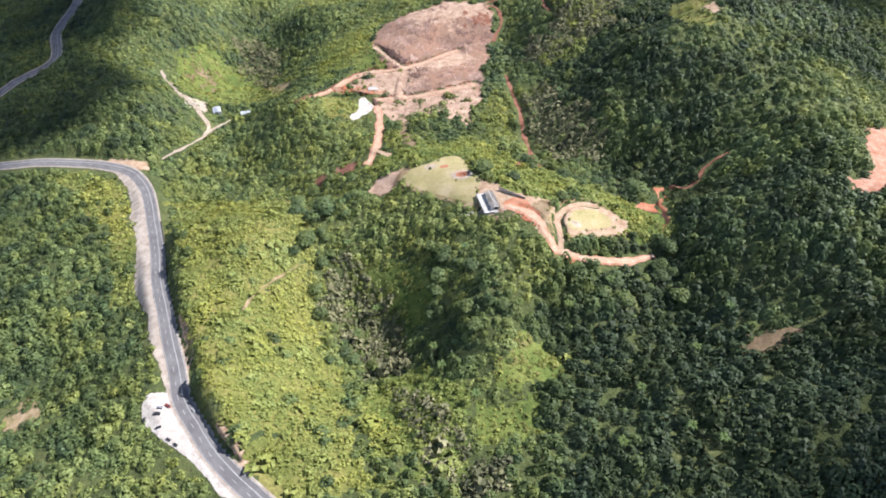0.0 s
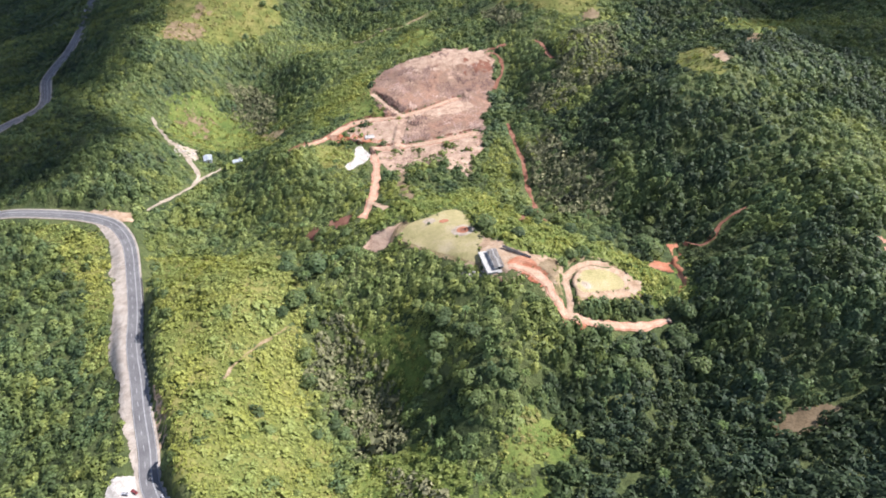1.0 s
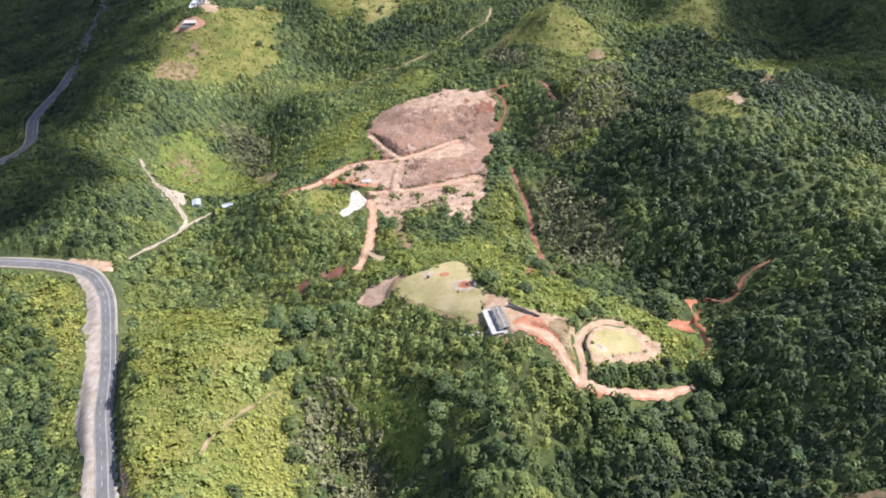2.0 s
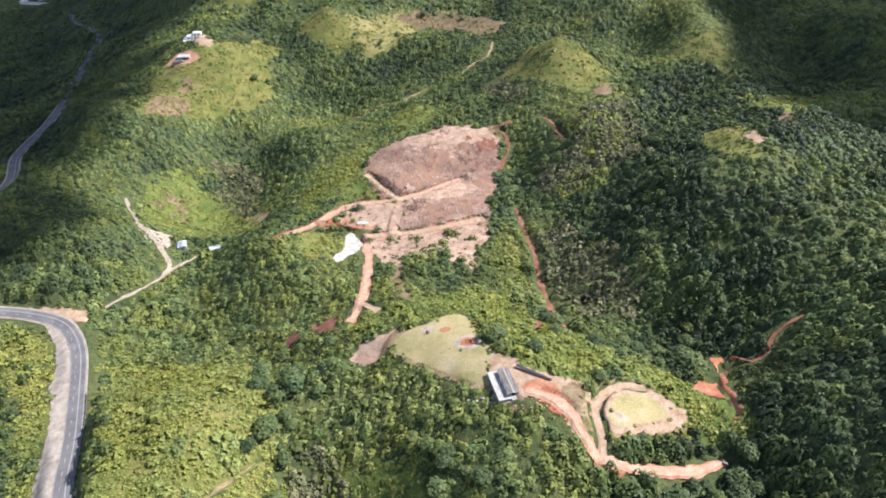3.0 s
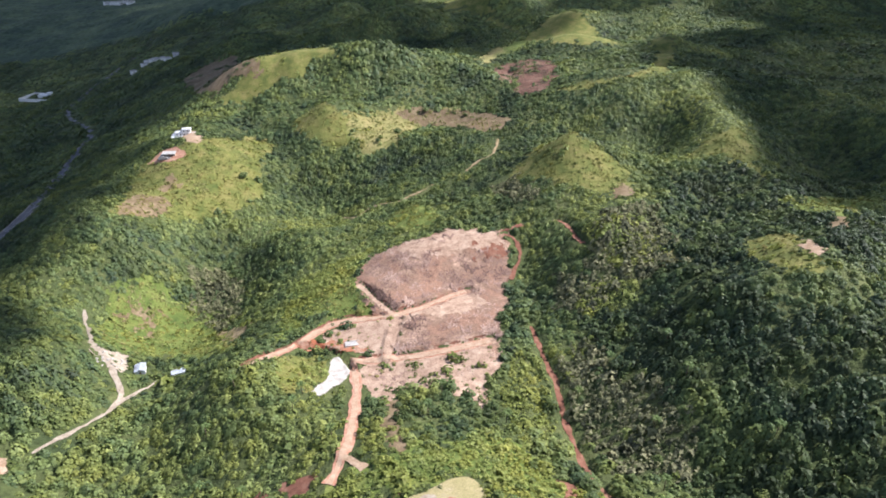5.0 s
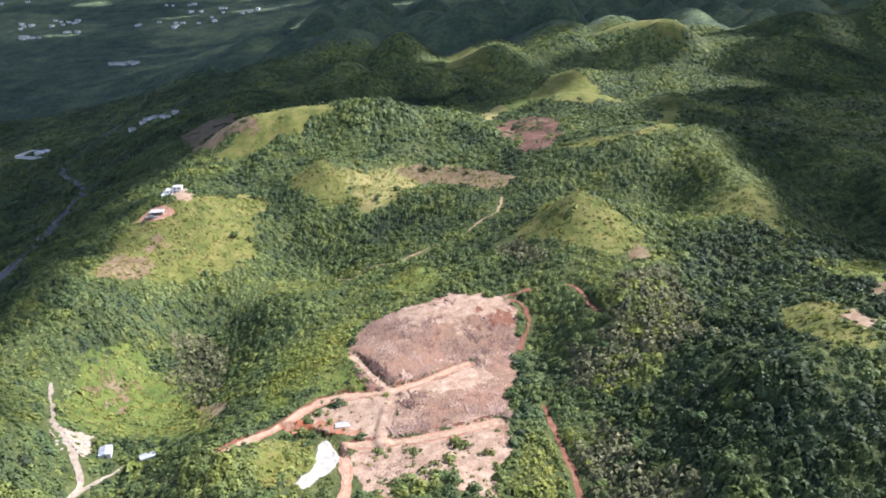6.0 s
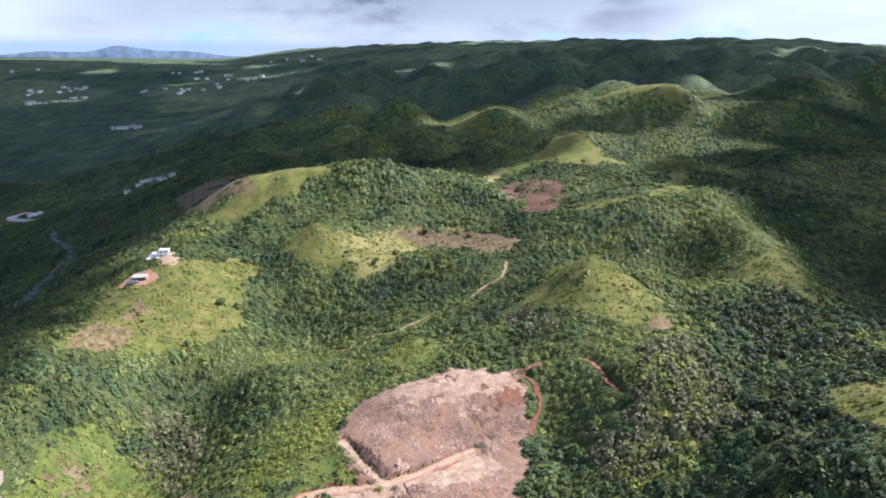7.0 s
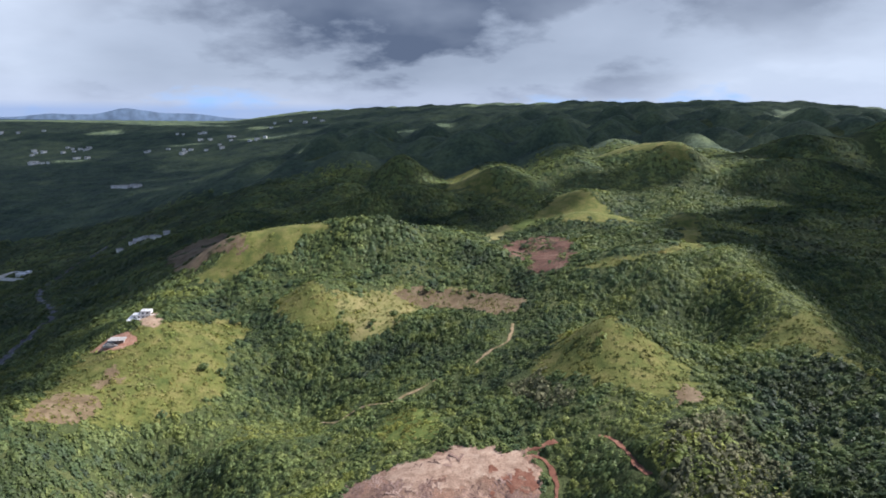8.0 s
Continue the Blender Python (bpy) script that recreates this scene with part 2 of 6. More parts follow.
# ---- the lie of the land: rounded hills and hollows (x, y, spread, height) ----
HILLS_A = [
    (280, 110, 95, 7.7),
    (138, 136, 38, 7.5),
    (-140, 160, 60, 5.0),
    (-96, 162, 38, 10.4),
    (280, 170, 95, 9.9),
    (160, 170, 95, 12.4),
    (-18, 188, 38, -7.6),
    (-226, 188, 38, -10.8),
    (-44, 188, 38, -11.6),
    (-100, 190, 24, 6.7),
    (100, 190, 24, -5.5),
    (-400, 200, 150, -9.0),
    (400, 200, 150, 9.9),
    (120, 210, 24, -10.3),
    (-20, 210, 24, -9.0),
    (34, 214, 38, 11.8),
    (112, 214, 38, -11.8),
    (-44, 214, 38, -12.9),
    (280, 230, 95, 10.5),
    (-100, 240, 60, 6.1),
    (190, 240, 38, 9.1),
    (60, 266, 38, 6.6),
    (216, 266, 38, 9.1),
    (-120, 270, 24, 6.6),
]
HILLS_B = [
    (20, 280, 60, 9.8),
    (140, 290, 24, -7.4),
    (280, 290, 95, 10.5),
    (-260, 290, 95, -10.2),
    (8, 292, 38, 10.7),
    (160, 310, 24, -7.8),
    (-580, 340, 260, -14.2),
    (60, 344, 38, -12.5),
    (-148, 344, 38, -11.2),
    (138, 370, 38, 6.9),
    (-100, 390, 24, 7.7),
    (-174, 396, 38, -10.0),
    (164, 396, 38, 12.1),
    (60, 396, 38, -12.3),
    (220, 400, 60, 11.6),
    (-120, 410, 24, 7.5),
    (-44, 422, 38, -10.6),
    (-252, 422, 38, 9.0),
    (190, 422, 38, 8.9),
    (-180, 430, 24, -7.7),
    (-240, 430, 24, 8.2),
    (216, 448, 38, 10.3),
    (242, 474, 38, 9.5),
    (-174, 474, 38, -13.2),
]
HILLS_C = [
    (180, 480, 60, 7.4),
    (-44, 500, 38, 3.9),
    (-304, 500, 38, 7.5),
    (34, 500, 38, -11.9),
    (100, 510, 24, 9.7),
    (-760, 520, 260, -10.1),
    (500, 520, 260, 18.4),
    (-174, 526, 38, -10.2),
    (-200, 526, 38, -9.5),
    (-140, 530, 95, -14.1),
    (112, 552, 38, 9.1),
    (-174, 552, 38, -9.1),
    (86, 578, 38, 8.9),
    (-200, 578, 38, -8.7),
    (40, 590, 95, 0.7),
    (-278, 604, 38, 13.0),
    (-180, 610, 24, -8.3),
    (-200, 610, 24, -10.5),
    (-120, 610, 24, 9.7),
    (-278, 630, 38, 9.1),
    (-330, 630, 38, 8.1),
    (280, 650, 95, 13.3),
    (-1200, 650, 500, -19.0),
    (112, 656, 38, 9.3),
]
HILLS_D = [
    (-100, 680, 60, -7.8),
    (-96, 682, 38, -7.7),
    (-122, 682, 38, -9.5),
    (-760, 700, 260, -9.8),
    (190, 708, 38, -10.3),
    (-80, 710, 95, -11.5),
    (260, 760, 60, 8.4),
    (-300, 760, 60, 4.3),
    (-252, 760, 38, 11.9),
    (-80, 770, 95, -10.9),
    (-500, 770, 95, -7.2),
    (-278, 786, 38, 8.8),
    (180, 800, 60, 7.2),
    (220, 830, 95, 13.6),
    (-500, 830, 95, -9.3),
    (20, 840, 60, -7.3),
    (-760, 880, 260, -9.3),
    (500, 880, 260, 5.2),
    (-500, 890, 95, -8.9),
    (220, 950, 95, 8.3),
    (-140, 950, 95, 7.5),
    (-80, 950, 95, 6.6),
    (-20, 1000, 60, 7.6),
    (-60, 1000, 60, 8.0),
]
HILLS_E = [
    (-1200, 1000, 500, -19.5),
    (-300, 1000, 60, 8.5),
    (-260, 1000, 60, 8.5),
    (-850, 1000, 500, -26.6),
    (-220, 1000, 60, 8.4),
    (-100, 1000, 60, 7.8),
    (-600, 1000, 150, -8.7),
    (-200, 1000, 150, 5.7),
    (-180, 1000, 60, 8.2),
    (-260, 1010, 95, 8.5),
    (-200, 1010, 95, 8.5),
    (-760, 1060, 260, -9.6),
    (-580, 1060, 260, -9.1),
    (-140, 1120, 60, -5.1),
    (100, 1130, 95, -8.5),
    (300, 1160, 60, -7.6),
    (-80, 1190, 95, -5.4),
    (220, 1190, 95, -8.7),
    (-20, 1190, 95, -5.7),
    (-440, 1190, 95, 8.0),
    (500, 1200, 150, -4.5),
    (-700, 1200, 150, -9.0),
    (-940, 1240, 260, -8.4),
    (-760, 1240, 260, -10.1),
]
HILLS_F = [
    (-700, 1300, 150, -8.1),
    (-800, 1300, 150, -7.5),
    (-400, 1300, 150, 7.4),
    (-1200, 1350, 500, -18.7),
    (-940, 1420, 260, -10.2),
    (-220, 1600, 260, 9.9),
    (-940, 1600, 260, -10.0),
    (550, 1700, 500, 6.0),
    (-1200, 1700, 500, -16.0),
    (900, 1700, 500, 2.9),
    (-400, 1780, 260, 8.7),
    (-940, 1780, 260, -8.5),
    (-220, 1780, 260, 8.9),
    (1040, 1780, 260, 1.6),
    (-220, 1960, 260, 8.5),
    (-400, 1960, 260, 8.5),
    (200, 2050, 500, 13.5),
    (900, 2200, 1000, 97.7),
    (-760, 2320, 260, -9.6),
    (-940, 2320, 260, -9.2),
    (-1200, 2400, 500, -5.4),
    (-940, 2500, 260, -8.8),
    (-760, 2500, 260, -10.4),
    (1250, 2750, 500, -15.0),
]
HILLS_G = [
    (-1900, 2900, 1000, -79.9),
    (-1200, 3450, 500, -15.7),
    (900, 3600, 1000, 102.7),
    (2300, 4300, 1000, 199.0),
    (-1900, 4300, 1000, 91.4),
    (-500, 4300, 1000, 140.0),
]
HILLS_H = [
    (55, 183, 18, -6.1),
    (134, 190, 42, -7.8),
    (55, 194, 18, -6.7),
    (23, 194, 18, 6.0),
    (23, 205, 18, 5.7),
    (98, 205, 18, 5.4),
    (-42, 216, 42, -14.9),
    (98, 216, 18, 5.6),
    (243, 218, 65, -4.1),
    (163, 221, 27, 3.6),
    (-177, 237, 27, -3.2),
    (-10, 237, 18, -4.1),
    (66, 253, 27, 1.2),
    (-118, 266, 42, 7.9),
    (-226, 270, 27, 4.9),
    (8, 291, 42, 1.6),
    (115, 318, 27, -9.3),
    (-96, 318, 27, -14.1),
    (-53, 324, 18, 2.8),
    (185, 342, 42, 6.0),
    (-143, 342, 42, -4.3),
    (66, 399, 27, 2.1),
    (228, 415, 27, -8.8),
    (134, 417, 42, -10.4),
]
HILLS_I = [
    (196, 432, 18, 4.3),
    (-269, 442, 42, 6.3),
    (-226, 513, 27, -5.5),
    (-269, 518, 42, -6.6),
    (82, 545, 27, -7.3),
    (210, 568, 42, 5.6),
    (-147, 569, 65, -6.2),
    (-30, 569, 65, 1.8),
    (-274, 577, 27, 5.4),
    (311, 619, 42, -16.6),
    (-274, 626, 27, -2.2),
    (126, 647, 65, 4.1),
    (196, 723, 27, -9.0),
    (-145, 723, 27, -5.0),
    (243, 725, 65, -14.0),
    (131, 739, 27, -9.2),
    (134, 745, 42, -5.6),
    (179, 772, 27, 7.9),
    (-118, 795, 42, 10.4),
    (-381, 803, 65, 4.9),
    (244, 804, 27, 4.1),
    (-218, 820, 42, -13.3),
    (-274, 837, 27, 7.4),
    (399, 920, 65, -10.9),
]
HILLS = HILLS_A + HILLS_B + HILLS_C + HILLS_D + HILLS_E + HILLS_F + HILLS_G + HILLS_H + HILLS_I

# small dug-out hollows (x, y, radius, depth)
DIPS = [(-38, 299, 10, 2.6), (131, 290, 9, 3.0)]

# ground whose lie is even: centre and half widths of each stretch
CALM = [(20, 280, 75, 50), (90, 250, 50, 35), (-10, 480, 75, 85), (-165, 240, 75, 160), (-290, 365, 90, 30), (-200, 425, 45, 65), (-240, 700, 75, 110), (105, 630, 55, 95), (-20, 820, 130, 60), (60, 370, 14, 90), (-60, 400, 30, 60), (-110, 560, 90, 75), (90, 490, 50, 70)]

# single knolls, ridges and hollows (x, y, half width, half length, height)
KNOLLS_A = [(105, 650, 38, 48, 24), (243, 705, 32, 100, 20), (325, 680, 48, 130, -26), (-20, 845, 75, 34, -14), (-30, 787, 70, 22, 8), (-135, 845, 36, 40, 15),
    (-78, 965, 100, 42, 18), (35, 930, 40, 32, 12), (198, 1125, 80, 62, 28), (312, 1065, 40, 62, 24), (67, 1445, 65, 75, 44), (422, 1400, 75, 65, 44),
    (236, 1750, 120, 90, 52), (-2, 545, 48, 34, 7), (138, 440, 50, 62, 15), (57, 489, 18, 52, -7), (101, 520, 28, 28, 8), (-238, 745, 64, 80, 12)]
KNOLLS_B = [(-234, 955, 62, 46, 15), (538, 1330, 115, 62, 46), (810, 1450, 115, 110, 54), (-150, 1290, 78, 52, 32), (-267, 1650, 125, 105, 46), (150, 250, 40, 60, 10),
    (11, 203, 20, 26, 5), (-32, 208, 52, 60, 13), (-12, 200, 30, 55, 9), (-16, 226, 34, 40, 11), (235, 915, 95, 42, -20)]
KNOLLS = KNOLLS_A + KNOLLS_B

_table = np.random.default_rng(5).random((256, 256))


def ripple(x, y):
    """Smooth random heights 0 to 1, one bump per unit."""
    ix, iy = np.floor(x).astype(int), np.floor(y).astype(int)
    fx, fy = x - ix, y - iy
    fx, fy = fx * fx * (3 - 2 * fx), fy * fy * (3 - 2 * fy)
    a, b = _table[ix % 256, iy % 256], _table[(ix + 1) % 256, iy % 256]
    c, d = _table[ix % 256, (iy + 1) % 256], _table[(ix + 1) % 256, (iy + 1) % 256]
    return (a * (1 - fx) + b * fx) * (1 - fy) + (c * (1 - fx) + d * fx) * fy


def step(a, b, v):
    s = np.clip((v - a) / (b - a), 0, 1)
    return s * s * (3 - 2 * s)


def spurs(x, y):
    """Side spurs and gullies on the slopes, away from levelled and cleared ground."""
    s = 8 * (ripple(x / 58 + 13, y / 64 + 2) - 0.5) + 6 * (ripple(x / 27 + 31, y / 30 + 17) - 0.5)
    for cx, cy, rx, ry in CALM:
        s = s * step(0.75, 1.5, np.hypot((x - cx) / rx, (y - cy) / ry))
    return s


def domes(x, y):
    """Close-set rounded hills of uneven size, one to each cell of a jittered plan."""
    gap, z = 150.0, np.zeros(np.shape(x))
    ix, iy = np.floor(x / gap).astype(int), np.floor(y / gap).astype(int)
    for i in (-1, 0, 1):
        for j in (-1, 0, 1):
            p, q = ix + i, iy + j
            u, v, w = _table[p % 256, q % 256], _table[(p + 71) % 256, (q + 13) % 256], _table[(p + 29) % 256, (q + 151) % 256]
            dx, dy = x - (p + 0.2 + 0.6 * u) * gap, y - (q + 0.2 + 0.6 * v) * gap
            r = gap * (0.34 + 0.26 * v)
            z = np.maximum(z, (18 + 52 * w) * np.exp(-(dx * dx + 0.7 * dy * dy + 0.5 * (u - 0.5) * dx * dy) / (r * r)))
    return z


def hills(x, y):
    z = np.full(np.shape(x), 30.0)
    for row in HILLS:
        hx, hy, s, h = row
        z += h * np.exp(-((x - hx) ** 2 + (y - hy) ** 2) / (2 * s * s))
    for kx, ky, rx, ry, h in KNOLLS:
        q = ((x - kx) / (0.62 * rx)) ** 2 + ((y - ky) / (0.62 * ry)) ** 2
        z += h * (np.exp(-q / 2) - 0.35 * np.exp(-q / 8))
    far = step(1120, 1450, y) * (1 - 0.7 * step(2300, 3400, y)) * (0.15 + 0.85 * step(-700, -150, x + 0.12 * (y - 1500)))
    karst = 62 * (ripple(x / 330 + 3, y / 360) - 0.5) + domes(x, y) - 16
    z += far * karst
    plain = step(2900, 4100, y) * (1 - step(-1500, -900, x))
    z = z * (1 - plain) + 148.0 * plain
    for dx, dy, r, deep in DIPS:
        z -= deep * np.exp(-(((x - dx) ** 2 + (y - dy) ** 2) / (r * r)) ** 2)
    z += spurs(x, y) * (1 - step(1050, 1250, y)) * step(60, 140, y)
    z += 1.6 * (ripple(x / 26, y / 26) - 0.5) + 0.8 * (ripple(x / 9, y / 9) - 0.5)
    return z


def smooth_line(pts, gap=4.0):
    """A curve through plan points, as evenly spaced points."""
    p = np.array(pts, float)
    p = np.vstack([2 * p[0] - p[1], p, 2 * p[-1] - p[-2]])
    out = []
    for i in range(1, len(p) - 2):
        k = max(2, int(np.linalg.norm(p[i + 1] - p[i]) / gap))
        t = np.linspace(0, 1, k, endpoint=False)[:, None]
        a, b, c, d = p[i - 1], p[i], p[i + 1], p[i + 2]
        out.append(0.5 * (2 * b + (c - a) * t + (2 * a - 5 * b + 4 * c - d) * t * t + (3 * b - a - 3 * c + d) * t ** 3))
    return np.vstack(out + [p[-2:-1]])


class Way:
    """A road or track: centre line, its level and half its width."""

    def __init__(self, pts, half, blend, even, cut=0.0):
        self.line, self.half, self.blend = smooth_line(pts), half, blend
        z = hills(self.line[:, 0], self.line[:, 1])
        k = max(1, int(even / 4))
        pad = np.pad(z, k, mode="edge")
        self.level = np.convolve(pad, np.ones(2 * k + 1) / (2 * k + 1), "valid") - cut

    def near(self, x, y):
        """Distance to the centre line and its level there."""
        best, lev = np.full(np.shape(x), 1e9), np.zeros(np.shape(x))
        reach = self.half + self.blend + 8
        lo, hi = self.line.min(0) - reach, self.line.max(0) + reach
        sel = np.where((x > lo[0]) & (x < hi[0]) & (y > lo[1]) & (y < hi[1]))
        xs, ys = x[sel], y[sel]
        b, v = np.full(xs.shape, 1e9), np.zeros(xs.shape)
        for i in range(len(self.line) - 1):
            p, q = self.line[i], self.line[i + 1]
            w = q - p
            t = np.clip(((xs - p[0]) * w[0] + (ys - p[1]) * w[1]) / max(1e-9, w @ w), 0, 1)
            d = np.hypot(xs - p[0] - t * w[0], ys - p[1] - t * w[1])
            hit = d < b
            b[hit], v[hit] = d[hit], (self.level[i] * (1 - t) + self.level[i + 1] * t)[hit]
        best[sel], lev[sel] = b, v
        return best, lev


ROAD = Way([(330, -330), (240, -250), (150, -150), (85, -60), (25, 15), (-28, 66), (-59, 93), (-77, 107), (-90, 117), (-102, 128), (-112, 140), (-123, 154), (-130, 170), (-140, 190), (-149, 209), (-163, 237), (-174, 264), (-188, 295), (-204, 329), (-218, 348), (-231, 358), (-251, 365), (-268, 368), (-287, 370), (-305, 371), (-323, 370), (-345, 372), (-372, 398), (-385, 440), (-374, 482), (-355, 522), (-376, 574), (-387, 614), (-396, 664), (-422, 743), (-464, 846), (-490, 930), (-510, 1020), (-570, 1095), (-650, 1210), (-660, 1300), (-625, 1400), (-605, 1460), (-660, 1610), (-850, 1900), (-1117, 2288), (-1338, 2569)], 4.6, 10, 70)
TERRACE_UPPER = Way([(-112.6, 418.1), (-103.6, 427.8), (-92.4, 438.7), (-83.6, 451.2), (-73.6, 462.8), (-61.7, 467.6), (-45.8, 468.4), (-30.0, 470.1), (-11.2, 480.1), (1.9, 489.7), (13.8, 495.9)], 2.6, 3, 30, 1.4)
TERRACE_LOWER = Way([(-56, 431), (-35, 430), (-10, 432), (11, 436), (26, 441)], 2.7, 3, 30, 1.4)
RAMP = Way([(-30, 467), (-33, 448), (-34, 432)], 2.2, 3, 12)
SPUR = Way([(-30, 467), (-42, 480), (-52, 495), (-60, 507)], 1.6, 3, 16, 1.8)
TRACK_SOUTH = Way([(-54, 429), (-48, 402), (-46, 374), (-46, 350), (-48, 336), (-50, 327)], 2.6, 3, 16)
TRACK_SIDE = Way([(-46, 345), (-40, 339), (-35, 334)], 1.8, 3, 12)
TRACK_PAD = Way([(34.7, 261.5), (41.6, 258.5), (48.2, 254.3), (53.0, 247.2), (55.5, 240.4), (59.5, 234.9), (63.3, 230.3), (68.8, 229.7), (76.6, 229.0), (88.1, 228.6), (99.3, 230.7), (106.1, 233.3), (116.2, 236.2)], 2.4, 3, 16)
TRACK_LOOP = Way([(61.6, 231.7), (63.7, 238.4), (63.7, 246.0), (62.8, 251.4), (65.1, 257.8), (69.9, 264.3), (78.6, 269.1), (87.5, 268.8)], 1.7, 2.2, 16, 2.2)
DITCH = Way([(51, 455), (54, 428), (58, 409), (59, 385), (61, 358), (63, 334), (68, 317)], 1.25, 2.5, 12, 2.4)
TRACK_TOP = Way([(78.0, 555.9), (82.7, 551.1), (85.8, 538.8), (87.0, 519.0), (90.3, 508.1)], 1.3, 2.2, 12, 1.8)
TRACK_CREST = Way([(40.4, 553.1), (47.4, 555.7), (56.9, 559.7)], 1.6, 3, 12)
SITE_TRACK = Way([(-210.2, 373.7), (-203.8, 382.5), (-196.3, 394.0), (-190.6, 411.2), (-190.2, 425.9), (-197.9, 437.8), (-206.6, 447.3), (-216.7, 457.8), (-226.1, 467.1), (-248.2, 500.8), (-257.1, 515.1)], 1.5, 3, 16)
SITE_SPUR = Way([(-190.5, 411.9), (-185.0, 429.2), (-180.9, 436.6), (-177.1, 445.0)], 1.3, 3, 12)
RED_EDGE = Way([(42.0, 550.5), (48.1, 547.5), (50.9, 537.5), (50.8, 525.6), (46.4, 513.8), (42.8, 504.9)], 1.5, 2, 12)
TRENCH = Way([(-88.0, 444.2), (-74.7, 444.4), (-64.8, 439.2), (-58.8, 433.2), (-53.2, 423.3)], 0.8, 1.4, 8, 3.0)
FOOTPATH = Way([(-95.8, 672.5), (-80.6, 662.6), (-65.7, 673.3), (-44.2, 665.7), (-32.5, 672.2), (-20.4, 679.6), (-11.4, 688.7)], 0.75, 2, 12)
FOOTPATH_UPPER = Way([(17.8, 701.3), (30.8, 716.0), (43.5, 725.0), (49.8, 742.8), (53.1, 762.3)], 0.75, 2, 12)
FOOTPATH_SCRUB = Way([(-82.0, 247.3), (-90.0, 238.8), (-96.3, 231.1), (-101.8, 221.4), (-105.9, 207.9)], 0.45, 2, 12)
RED_TRACK = Way([(122, 256), (122, 264), (121, 271), (127, 288), (133, 297), (142, 295)], 1.4, 3, 12)
RED_TRACK_UPPER = Way([(141.2, 294.6), (145.4, 288.9), (151.0, 290.8), (156.4, 296.8), (160.8, 300.9), (167.0, 304.0), (173.2, 305.8)], 0.8, 3, 12)
WAYS = [ROAD, TERRACE_UPPER, TERRACE_LOWER, RAMP, SPUR, TRACK_SOUTH, TRACK_SIDE, TRACK_PAD, TRACK_LOOP, DITCH, TRACK_TOP, TRACK_CREST, SITE_TRACK, SITE_SPUR, FOOTPATH, FOOTPATH_UPPER, FOOTPATH_SCRUB, RED_TRACK, RED_TRACK_UPPER, RED_EDGE, TRENCH]


# cut banks on the uphill side of the road: first and last place along it, height
CUTS = [((-180, 284), (-138, 182), 5.0), ((-128, 166), (-88, 117), 5.8)]


def cut_bank(x, y):
    """How much steep cut banks rise above the road's right-hand edge."""
    up = np.zeros(len(x))
    line = ROAD.line
    for a, c, tall in CUTS:
        i = int(np.argmin(np.hypot(line[:, 0] - c[0], line[:, 1] - c[1])))
        j = int(np.argmin(np.hypot(line[:, 0] - a[0], line[:, 1] - a[1])))
        sel = np.where((np.abs(x - (a[0] + c[0]) / 2) < 90) & (np.abs(y - (a[1] + c[1]) / 2) < 110))[0]
        if not len(sel):
            continue
        d = np.hypot(x[sel][:, None] - line[None, i:j + 1, 0], y[sel][:, None] - line[None, i:j + 1, 1])
        k = np.argmin(d, 1)
        near, at = d[np.arange(len(sel)), k], i + k
        t = line[np.minimum(at + 1, len(line) - 1)] - line[np.maximum(at - 1, 0)]
        t = t / np.linalg.norm(t, axis=1)[:, None]
        off = (x[sel] - line[at, 0]) * t[:, 1] - (y[sel] - line[at, 1]) * t[:, 0]
        along = step(0, 0.15, k / (j - i)) * (1 - step(0.8, 1.0, k / (j - i)))
        up[sel] = np.maximum(up[sel], tall * along * step(5.7, 7.4, off) * (1 - step(11, 34, off)))
    return up


def height(x, y):
    x, y = np.asarray(x, float), np.asarray(y, float)
    shape = x.shape
    x, y = np.atleast_1d(x).ravel(), np.atleast_1d(y).ravel()
    z = hills(x, y)
    for way in WAYS:
        d, lev = way.near(x, y)
        w = 1 - step(way.half + 0.8, way.half + way.blend, d)
        z = z * (1 - w) + lev * w
    z = z + cut_bank(x, y)
    return z.reshape(shape)


def h1(x, y):
    return float(height(np.array([x]), np.array([y]))[0])


def inside(poly, x, y):
    p = np.array(poly, float)
    hit = np.zeros(np.shape(x), bool)
    for (ax, ay), (bx, by) in zip(p, np.roll(p, -1, 0)):
        if ay != by:
            hit ^= ((ay > y) != (by > y)) & (x < (bx - ax) * (y - ay) / (by - ay) + ax)
    return hit


# ---- mesh helpers ----
def mesh_of(name, verts, faces, mat, smooth=False):
    """A mesh from arrays; all faces have the same number of corners."""
    verts, faces = np.asarray(verts, np.float32), np.asarray(faces, np.int32)
    me = bpy.data.meshes.new(name)
    me.vertices.add(len(verts))
    me.vertices.foreach_set("co", verts.ravel())
    me.loops.add(faces.size)
    me.loops.foreach_set("vertex_index", faces.ravel())
    me.polygons.add(len(faces))
    me.polygons.foreach_set("loop_start", np.arange(0, faces.size, faces.shape[1], dtype=np.int32))
    me.update(calc_edges=True)
    me.polygons.foreach_set("use_smooth", np.full(len(faces), smooth))
    me.materials.append(mat)
    return me


